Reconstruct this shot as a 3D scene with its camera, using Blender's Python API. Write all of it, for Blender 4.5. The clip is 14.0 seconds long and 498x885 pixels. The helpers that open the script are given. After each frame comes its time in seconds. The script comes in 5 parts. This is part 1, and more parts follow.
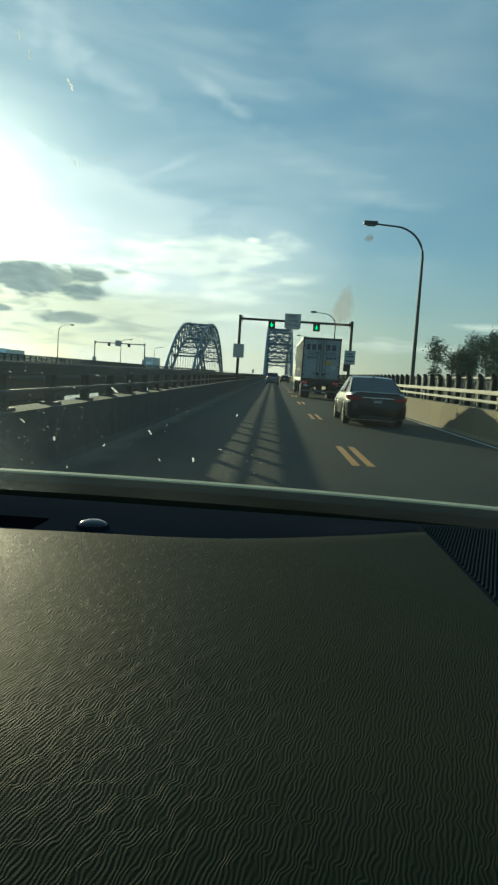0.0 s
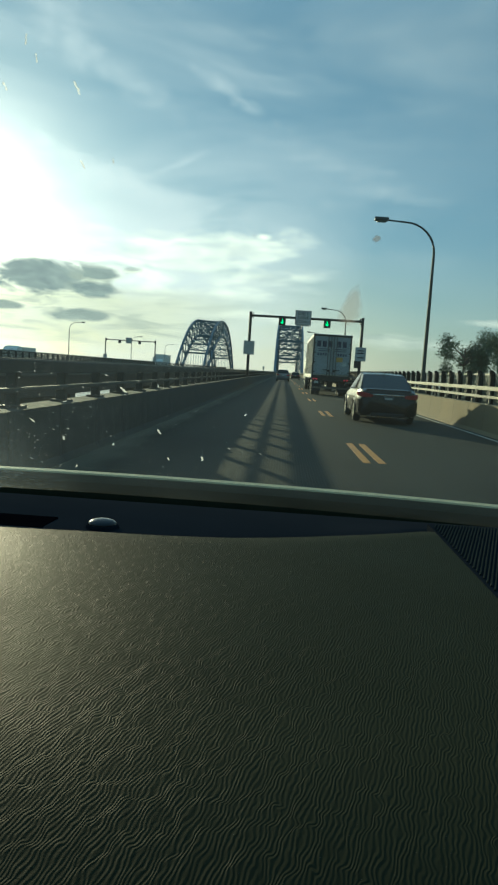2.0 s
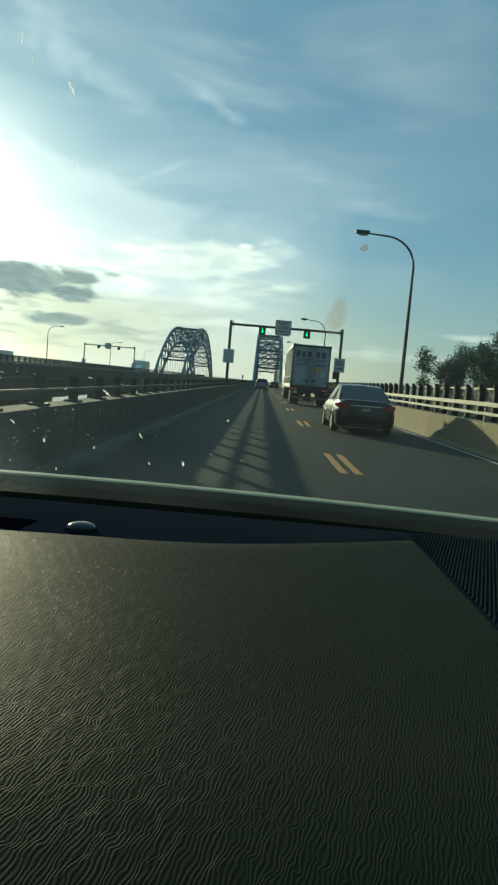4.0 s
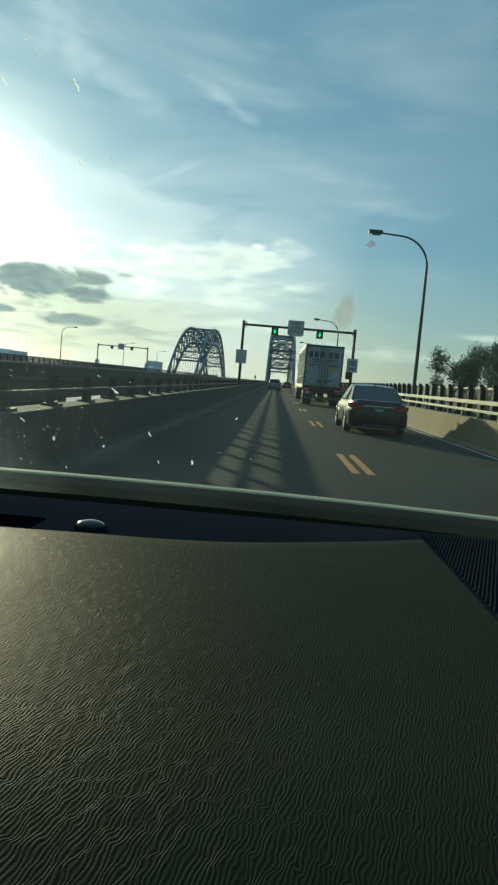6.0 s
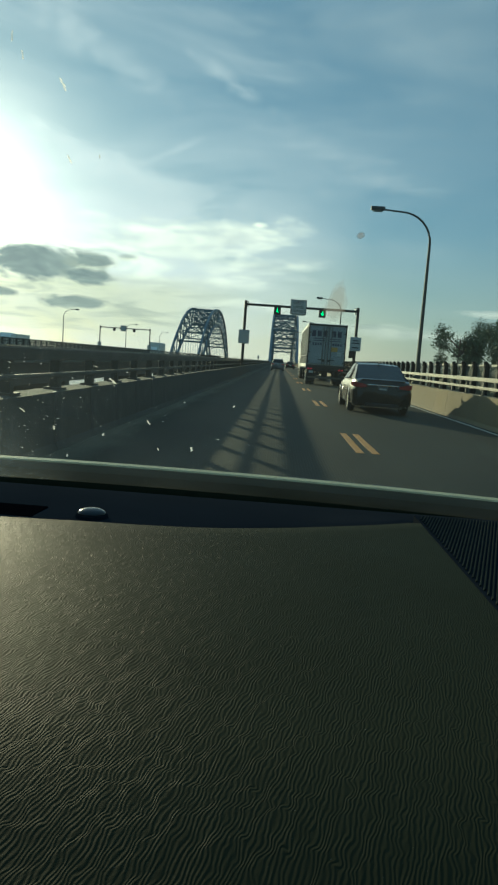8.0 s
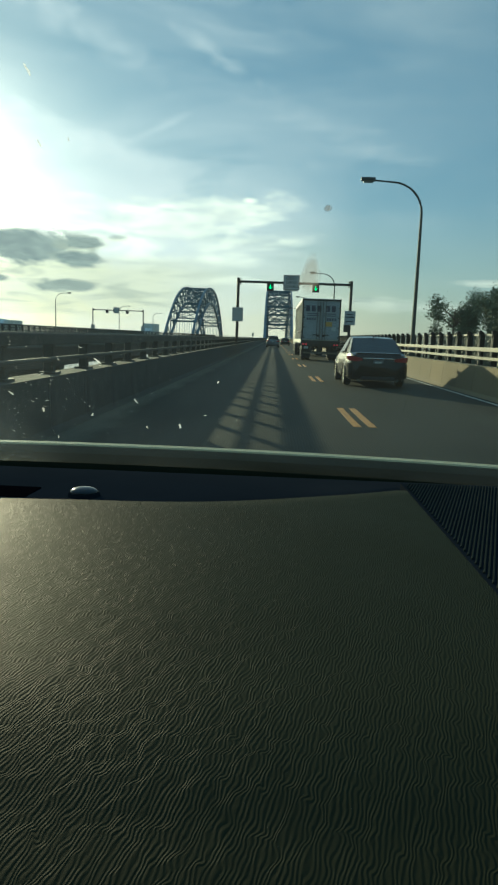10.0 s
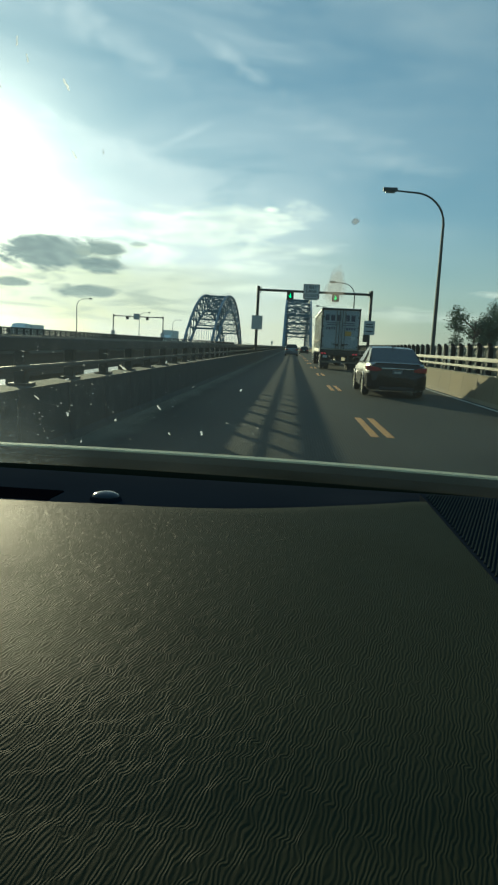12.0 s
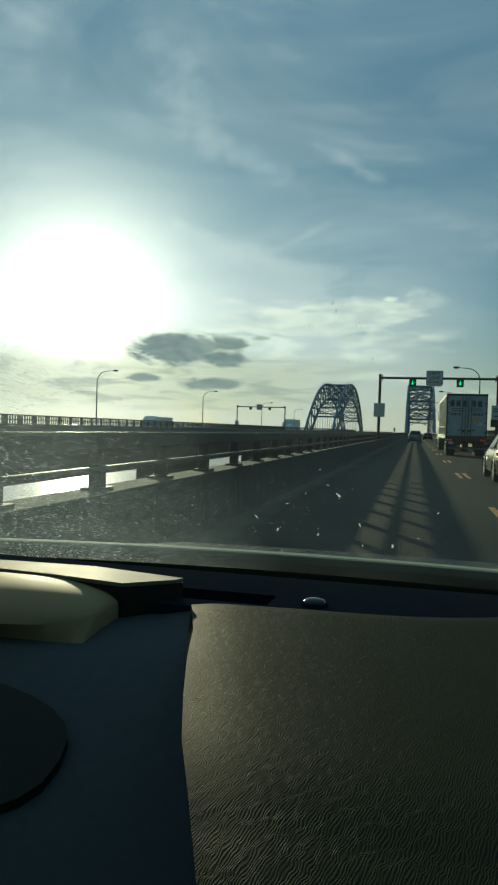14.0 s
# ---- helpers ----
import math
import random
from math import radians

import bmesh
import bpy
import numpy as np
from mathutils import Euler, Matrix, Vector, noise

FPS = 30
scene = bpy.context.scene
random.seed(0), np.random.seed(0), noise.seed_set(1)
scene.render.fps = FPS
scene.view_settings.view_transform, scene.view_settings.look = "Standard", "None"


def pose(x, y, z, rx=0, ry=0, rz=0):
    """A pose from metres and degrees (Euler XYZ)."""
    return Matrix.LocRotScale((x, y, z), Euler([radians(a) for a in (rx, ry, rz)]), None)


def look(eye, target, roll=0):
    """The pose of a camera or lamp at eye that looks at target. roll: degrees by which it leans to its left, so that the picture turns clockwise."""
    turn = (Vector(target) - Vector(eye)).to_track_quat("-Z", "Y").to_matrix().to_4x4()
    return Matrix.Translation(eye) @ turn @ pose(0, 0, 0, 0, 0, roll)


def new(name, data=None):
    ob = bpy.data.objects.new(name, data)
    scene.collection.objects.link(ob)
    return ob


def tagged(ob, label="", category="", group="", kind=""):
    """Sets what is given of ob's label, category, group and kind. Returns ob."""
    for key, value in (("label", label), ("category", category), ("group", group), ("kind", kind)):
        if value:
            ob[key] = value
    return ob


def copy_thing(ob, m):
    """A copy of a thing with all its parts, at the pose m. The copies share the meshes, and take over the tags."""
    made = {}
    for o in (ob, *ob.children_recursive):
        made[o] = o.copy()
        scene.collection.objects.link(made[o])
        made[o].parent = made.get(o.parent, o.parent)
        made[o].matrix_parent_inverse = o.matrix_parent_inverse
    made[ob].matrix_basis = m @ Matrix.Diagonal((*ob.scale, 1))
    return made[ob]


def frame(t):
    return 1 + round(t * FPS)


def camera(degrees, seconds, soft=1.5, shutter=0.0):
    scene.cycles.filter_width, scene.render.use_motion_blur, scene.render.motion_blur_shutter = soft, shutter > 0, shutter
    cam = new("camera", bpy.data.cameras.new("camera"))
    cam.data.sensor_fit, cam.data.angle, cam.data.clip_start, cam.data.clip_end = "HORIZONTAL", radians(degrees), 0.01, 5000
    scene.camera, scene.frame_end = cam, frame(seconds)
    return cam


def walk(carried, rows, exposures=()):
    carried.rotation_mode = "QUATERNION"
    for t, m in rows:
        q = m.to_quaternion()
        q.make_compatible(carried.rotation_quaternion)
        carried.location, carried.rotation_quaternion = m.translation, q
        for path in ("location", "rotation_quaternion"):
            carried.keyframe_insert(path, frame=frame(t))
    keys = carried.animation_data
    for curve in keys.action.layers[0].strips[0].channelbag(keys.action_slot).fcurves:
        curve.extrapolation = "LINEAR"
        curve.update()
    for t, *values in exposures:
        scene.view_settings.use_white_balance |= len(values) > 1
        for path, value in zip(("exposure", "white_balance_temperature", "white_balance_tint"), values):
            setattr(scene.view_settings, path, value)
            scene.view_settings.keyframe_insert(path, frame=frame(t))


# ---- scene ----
cam = camera(40.0, 14.0, soft=2.3)
# seconds, place in metres, then yaw, pitch and roll in degrees
ROWS = [
    (0, 0.002, 0.001, 1.418, 2.02, -5.76, -3.65),
    (0.5, 0.004, -0.000, 1.421, 2.08, -6.33, -3.61),
    (1, 0.009, -0.004, 1.420, 2.36, -6.04, -3.23),
    (1.5, 0.002, 0.004, 1.419, 1.97, -7.04, -3.94),
    (2, 0.004, 0.001, 1.421, 2.89, -6.07, -3.55),
    (2.5, -0.003, 0.001, 1.422, 2.76, -6.36, -4.19),
    (3, 0.001, -0.003, 1.423, 1.89, -5.08, -4.38),
    (3.2, -0.001, -0.002, 1.421, 1.17, -5.28, -4.97),
    (5.3, 0.004, -0.001, 1.417, 1.51, -5.14, -4.46),
    (5.5, 0.006, -0.002, 1.417, 1.76, -5.22, -4.32),
    (6, 0.004, 0.000, 1.416, 2.20, -5.29, -4.87),
    (6.5, 0.000, 0.000, 1.420, 2.13, -6.21, -5.00),
    (7, 0.007, -0.009, 1.425, 4.10, -4.98, -4.57),
    (7.5, 0.010, -0.008, 1.425, 0.48, -6.79, -5.23),
    (8, 0.011, -0.006, 1.425, 2.46, -6.95, -4.04),
    (8.5, 0.019, -0.003, 1.423, 2.12, -9.50, -2.53),
    (8.7, 0.020, -0.006, 1.421, 2.37, -8.76, -2.22),
    (10.8, 0.028, -0.023, 1.424, 1.74, -8.78, -2.08),
    (11, 0.021, -0.011, 1.423, 2.18, -9.30, -2.89),
    (11.5, 0.024, -0.026, 1.424, 2.79, -8.70, -2.68),
    (12, 0.021, -0.028, 1.424, 3.59, -8.17, -2.92),
    (12.5, 0.020, -0.031, 1.429, 5.48, -6.22, -1.83),
    (13, 0.031, -0.061, 1.426, 7.10, -2.61, -0.35),
    (13.5, 0.013, -0.084, 1.419, 6.29, -4.04, -1.12),
    (14, -0.069, -0.187, 1.478, 13.65, -1.26, -1.75),
]
walk(cam, [(t, pose(x, y, z, 90 + p, r, yaw)) for t, x, y, z, yaw, p, r in ROWS],
     [(0.0, 0.0, 5800, -9), (6.5, 0.0, 5800, -9), (7.5, -0.13, 5800, -9), (8.1, -0.1, 5800, -9), (8.6, 0.0, 5800, -9), (12.0, 0.0, 5800, -9), (12.5, -0.1, 5800, -9), (13.0, -0.25, 5800, -9), (13.5, -0.3, 5800, -9), (14.0, -0.5, 5800, -9)])

# ---- world and sun ----
SUN = Vector((-0.4585, 0.8733, 0.165)).normalized()


class Net:
    """Short way to write a node tree."""

    def __init__(self, tree):
        self.tree = tree
        tree.nodes.clear()

    def node(self, kind, **values):
        n = self.tree.nodes.new(kind)
        for key, value in values.items():
            if key == "op":
                n.operation = value
            elif key == "blend":
                n.blend_type = value
        return n

    def put(self, socket, value):
        if hasattr(value, "links"):
            self.tree.links.new(value, socket)
        else:
            socket.default_value = value

    def math(self, op, a, b=0.0, c=None):
        n = self.node("ShaderNodeMath", op=op)
        self.put(n.inputs[0], a)
        self.put(n.inputs[1], b)
        if c is not None:
            self.put(n.inputs[2], c)
        return n.outputs[0]

    def vmath(self, op, a, b=(0, 0, 0)):
        n = self.node("ShaderNodeVectorMath", op=op)
        self.put(n.inputs[0], a)
        self.put(n.inputs[1], b)
        return n.outputs["Value"] if op == "DOT_PRODUCT" else n.outputs[0]

    def mix(self, fac, a, b, blend="MIX"):
        n = self.tree.nodes.new("ShaderNodeMix")
        n.data_type, n.blend_type = "RGBA", blend
        self.put(n.inputs[0], fac)
        self.put(n.inputs[6], a)
        self.put(n.inputs[7], b)
        return n.outputs[2]

    def noise(self, vector, scale, detail=3.0, rough=0.55, distortion=0.0):
        n = self.tree.nodes.new("ShaderNodeTexNoise")
        self.put(n.inputs["Vector"], vector)
        n.inputs["Scale"].default_value, n.inputs["Detail"].default_value = scale, detail
        n.inputs["Roughness"].default_value, n.inputs["Distortion"].default_value = rough, distortion
        return n.outputs["Fac"]

    def ramp(self, fac, stops):
        n = self.tree.nodes.new("ShaderNodeValToRGB")
        self.put(n.inputs[0], fac)
        e = n.color_ramp.elements
        while len(e) < len(stops):
            e.new(0.5)
        for el, (p, c) in zip(e, stops):
            el.position = p
            el.color = (*c, 1) if hasattr(c, "__len__") else (c, c, c, 1)
        return n.outputs[0]

    def scaled(self, vector, scale=(1, 1, 1), turn=(0, 0, 0), shift=(0, 0, 0)):
        n = self.tree.nodes.new("ShaderNodeMapping")
        self.put(n.inputs[0], vector)
        n.inputs[1].default_value, n.inputs[2].default_value, n.inputs[3].default_value = shift, turn, scale
        return n.outputs[0]

    def split(self, vector):
        n = self.tree.nodes.new("ShaderNodeSeparateXYZ")
        self.put(n.inputs[0], vector)
        return n.outputs

    def join(self, x, y, z):
        n = self.tree.nodes.new("ShaderNodeCombineXYZ")
        for i, v in enumerate((x, y, z)):
            self.put(n.inputs[i], v)
        return n.outputs[0]


def build_world():
    world = bpy.data.worlds.new("sky")
    scene.world = world
    world.use_nodes = True
    net = Net(world.node_tree)
    way = net.tree.nodes.new("ShaderNodeTexCoord").outputs["Generated"]
    x, y, z = net.split(way)[:]
    sky = net.tree.nodes.new("ShaderNodeTexSky")
    sky.sky_type, sky.sun_disc = "NISHITA", False
    sky.sun_elevation, sky.sun_rotation = radians(9.5), radians(-27.7)
    sky.air_density, sky.dust_density, sky.ozone_density = 1.1, 1.0, 3.0
    clear = net.mix(1.0, sky.outputs[0], (SKY_GAIN * 0.84, SKY_GAIN * 1.0, SKY_GAIN * 1.18, 1), "MULTIPLY")
    base = net.mix(0.42, clear, (0.36, 0.50, 0.58, 1))
    # the veil of bright haze round the sun
    near = net.math("MAXIMUM", net.vmath("DOT_PRODUCT", way, tuple(SUN)), 0.0)
    wide = net.math("POWER", near, 95.0)
    tight = net.math("ADD", net.math("POWER", near, 900.0), net.math("MULTIPLY", net.math("POWER", near, 150.0), 0.10))
    sunward = net.vmath("DOT_PRODUCT", way, tuple(SUN))
    ahead = net.math("GREATER_THAN", y, 0.2)
    across = net.math("DIVIDE", x, net.math("MAXIMUM", y, 0.05))
    side = net.math("POWER", net.math("MULTIPLY_ADD", sunward, 0.5, 0.5), 2.0)
    bright = net.math("MULTIPLY_ADD", side, 0.93, net.math("MULTIPLY_ADD", wide, 0.4, 0.08))
    grade = net.join(bright, bright, bright)
    white = net.mix(1.0, (1.08, 1.04, 1.06, 1), grade, "MULTIPLY")
    cream = net.mix(1.0, (1.26, 1.06, 0.76, 1), grade, "MULTIPLY")
    # deeper blue overhead and behind
    col = net.mix(net.ramp(z, [(0.42, 0.0), (0.85, 1.0)]), base, (0.21, 0.40, 0.64, 1))

    def streaks(scale, turn, shift, amount, lo, hi):
        """Cloud texture in a frame of bearing and height, drawn out along one slant."""
        f = net.scaled(net.join(across, z, 0.0), scale, (0, 0, turn), shift)
        return net.math("MULTIPLY", net.ramp(net.noise(f, 1.0, 7.0, 0.6, 0.7), [(lo, 0.0), (hi, 1.0)]), amount)

    # high thin cloud falling away to the right, in wide soft sheets and thinner fibres
    sheetlet = streaks((2.2, 7.0, 1), 0.33, (1.7, 0.3, 0), 1.0, 0.40, 0.72)
    fibres = streaks((4.0, 26.0, 1), 0.40, (0.2, 2.1, 0), 1.0, 0.46, 0.70)
    cirrus = net.math("ADD", net.math("MULTIPLY", sheetlet, 0.30), net.math("MULTIPLY", net.math("MULTIPLY", fibres, sheetlet), 0.26))
    leftward = net.ramp(across, [(0.0, 1.0), (0.28, 0.25)])
    col = net.mix(net.math("MULTIPLY", net.math("MULTIPLY", cirrus, leftward), ahead), col, white)
    col = net.mix(net.math("MULTIPLY", net.ramp(z, [(0.0, 1.0), (0.07, 0.58), (0.18, 0.0)]), net.ramp(across, [(-0.1, 0.66), (0.2, 0.30)])), col, cream)

    def blot(cx, cz, wx, wz, slant, ragged, soft, grain=(11, 26)):
        """A ragged patch of sky: 1 inside, 0 outside."""
        px, pz = net.math("SUBTRACT", across, cx), net.math("SUBTRACT", z, cz)
        ca, sa = math.cos(slant), math.sin(slant)
        u = net.math("DIVIDE", net.math("ADD", net.math("MULTIPLY", px, ca), net.math("MULTIPLY", pz, sa)), wx)
        v = net.math("DIVIDE", net.math("SUBTRACT", net.math("MULTIPLY", pz, ca), net.math("MULTIPLY", px, sa)), wz)
        far = net.math("SQRT", net.math("ADD", net.math("MULTIPLY", u, u), net.math("MULTIPLY", v, v)))
        rag = net.noise(net.scaled(net.join(across, z, cx), (grain[0], grain[1], 3.0), (0, 0, slant)), 1.7, 8.0, 0.64, 0.5)
        inside = net.ramp(net.math("ADD", net.math("SUBTRACT", 1.0, far), net.math("MULTIPLY", net.math("SUBTRACT", rag, 0.5), ragged)), [(0.0, 0.0), (soft, 1.0)])
        return net.math("MULTIPLY", inside, ahead), rag

    # single high wisps, each a ragged slanted stroke
    for cx, cz, wx, wz, slant, amount in ((-0.085, 0.350, 0.085, 0.011, -0.42, 0.34), (0.06, 0.275, 0.14, 0.020, -0.30, 0.16), (-0.36, 0.42, 0.10, 0.045, -0.9, 0.30), (-0.17, 0.268, 0.075, 0.006, 0.42, 0.26), (0.14, 0.245, 0.10, 0.012, -0.25, 0.14), (-0.25, 0.36, 0.10, 0.020, -0.4, 0.24), (-0.27, 0.245, 0.16, 0.022, -0.22, 0.5)):
        wisp, rag = blot(cx, cz, wx, wz, slant, 3.0, 1.3, (9, 20))
        col = net.mix(net.math("MULTIPLY", wisp, amount), col, white)
    # the bright sheet round the sun
    sheet = net.math("MULTIPLY", net.ramp(sunward, [(0.83, 0.0), (0.945, 1.0)]), net.ramp(z, [(0.0, 0.45), (0.06, 0.85), (0.17, 1.0), (0.24, 0.4), (0.34, 0.0)]))
    sheet = net.math("MULTIPLY", sheet, streaks((3.5, 12.0, 1), 0.28, (0.6, 0.9, 0), 1.0, 0.30, 0.52))
    col = net.mix(net.math("MULTIPLY", sheet, 0.92), col, white)
    # cream cumulus sheet to the right of the dark bank, trailing off in flat streaks
    for cx, cz, wx, wz, slant, amount in ((-0.19, 0.150, 0.19, 0.045, 0.10, 0.95), (-0.085, 0.165, 0.13, 0.026, 0.16, 0.80), (-0.13, 0.105, 0.17, 0.020, 0.06, 0.75), (-0.04, 0.130, 0.10, 0.013, 0.10, 0.6), (-0.06, 0.078, 0.12, 0.010, -0.05, 0.45), (0.30, 0.083, 0.05, 0.006, 0.0, 0.55), (0.17, 0.05, 0.16, 0.012, -0.04, 0.35), (-0.041, 0.186, 0.012, 0.0045, 0.0, 0.95)):
        puff, rag = blot(cx, cz, wx, wz, slant, 1.9, 0.8, (8, 30))
        tone = net.mix(net.ramp(rag, [(0.38, 0.0), (0.62, 1.0)]), net.mix(1.0, (1.05, 1.00, 0.95, 1), grade, "MULTIPLY"), net.mix(1.0, (1.52, 1.40, 1.22, 1), grade, "MULTIPLY"))
        col = net.mix(net.math("MULTIPLY", puff, amount), col, tone)
    glow = net.math("ADD", net.math("MULTIPLY", wide, 0.60), net.math("MULTIPLY", tight, 8.0))
    shine = net.mix(1.0, (1.38, 1.02, 0.78, 1), net.join(glow, glow, glow), "MULTIPLY")
    col = net.mix(1.0, col, shine, "ADD")
    # layered cloud low under the sun: yellow gaps between flat grey-blue bars
    low = net.math("MULTIPLY", net.math("MULTIPLY", net.ramp(z, [(0.015, 0.0), (0.04, 1.0), (0.085, 1.0), (0.11, 0.0)]), net.ramp(sunward, [(0.90, 0.0), (0.95, 1.0)])), ahead)
    col = net.mix(net.math("MULTIPLY", low, 0.55), col, (1.02, 0.90, 0.60, 1))
    col = net.mix(net.math("MULTIPLY", low, streaks((9.0, 60.0, 1), 0.05, (0.4, 0.2, 0), 0.55, 0.47, 0.62)), col, (0.50, 0.52, 0.47, 1))
    # dark cumulus banks in front of the glow, each with a lit edge
    for cx, cz, wx, wz, amount in ((-0.355, 0.111, 0.105, 0.028, 0.92), (-0.285, 0.097, 0.045, 0.012, 0.9), (-0.280, 0.120, 0.040, 0.009, 0.8), (-0.305, 0.061, 0.062, 0.011, 0.8), (-0.228, 0.129, 0.017, 0.0042, 0.55), (-0.415, 0.067, 0.032, 0.007, 0.8), (0.37, 0.050, 0.10, 0.011, 0.55), (0.13, 0.058, 0.035, 0.004, 0.3)):
        body, rag = blot(cx, cz, wx, wz, 0.03, 1.5, 0.38, (14, 38))
        edge, rag2 = blot(cx, cz - 0.002, wx * 1.15, wz * 1.3, 0.03, 1.25, 0.6, (14, 38))
        if cx < 0:
            col = net.mix(net.math("MULTIPLY", edge, 0.5), col, (1.15, 1.06, 0.78, 1))
        inner = net.mix(net.ramp(rag, [(0.36, 0.0), (0.60, 1.0)]), (0.46, 0.50, 0.48, 1), (0.28, 0.33, 0.35, 1))
        col = net.mix(net.math("MULTIPLY", body, amount), col, inner)
    back = net.tree.nodes.new("ShaderNodeBackground")
    net.put(back.inputs[0], col)
    back.inputs[1].default_value = 1.0
    net.put(net.tree.nodes.new("ShaderNodeOutputWorld").inputs[0], back.outputs[0])


SKY_GAIN = 0.085
build_world()
sun = new("sun", bpy.data.lights.new("sun", "SUN"))
sun.data.energy, sun.data.angle, sun.data.color = 5.0, radians(0.6), (1.0, 0.80, 0.50)
sun.matrix_world = look(SUN * 200, (0, 0, 0))
scene.view_settings.exposure = 0.0


# ---- materials ----
def mat(name, colour, rough=0.6, metal=0.0, vary=0.25, scale=2.0, grain=0.15, gscale=60.0, bump=0.0, coat=0.0, emit=0.0, each=0.0, stretch=(1, 1, 1), stain=None, spec=0.5):
    m = bpy.data.materials.new(name)
    m.use_nodes = True
    net = Net(m.node_tree)
    co = net.scaled(net.tree.nodes.new("ShaderNodeTexCoord").outputs["Object"], stretch)
    big, fine = net.noise(co, scale, 5.0, 0.6), net.noise(co, gscale, 3.0, 0.6)
    level = net.math("ADD", net.math("ADD", 1.0, net.math("MULTIPLY", net.math("SUBTRACT", big, 0.5), 2.4 * vary)), net.math("MULTIPLY", net.math("SUBTRACT", fine, 0.5), 2.4 * grain))
    if each:
        level = net.math("ADD", level, net.math("MULTIPLY", net.math("SUBTRACT", net.tree.nodes.new("ShaderNodeObjectInfo").outputs["Random"], 0.5), 2 * each))
    col = net.mix(1.0, (*colour, 1), net.join(level, level, level), "MULTIPLY")
    if stain:
        spots = net.ramp(net.noise(co, scale * 2.7, 6.0, 0.65, 0.6), [(0.52, 0.0), (0.68, 1.0)])
        col = net.mix(net.math("MULTIPLY", spots, 0.7), col, (*stain, 1))
    b = net.tree.nodes.new("ShaderNodeBsdfPrincipled")
    net.put(b.inputs["Base Color"], col)
    net.put(b.inputs["Roughness"], net.math("ADD", rough, net.math("MULTIPLY", net.math("SUBTRACT", big, 0.5), 0.25)))
    b.inputs["Metallic"].default_value, b.inputs["Coat Weight"].default_value = metal, coat
    b.inputs["Specular IOR Level"].default_value = spec
    if emit:
        b.inputs["Emission Color"].default_value, b.inputs["Emission Strength"].default_value = (*colour, 1), emit
    if bump:
        n = net.tree.nodes.new("ShaderNodeBump")
        n.inputs["Strength"].default_value, n.inputs["Distance"].default_value = 0.8, bump
        net.put(n.inputs["Height"], fine)
        net.put(b.inputs["Normal"], n.outputs[0])
    net.put(net.tree.nodes.new("ShaderNodeOutputMaterial").inputs[0], b.outputs[0])
    return m


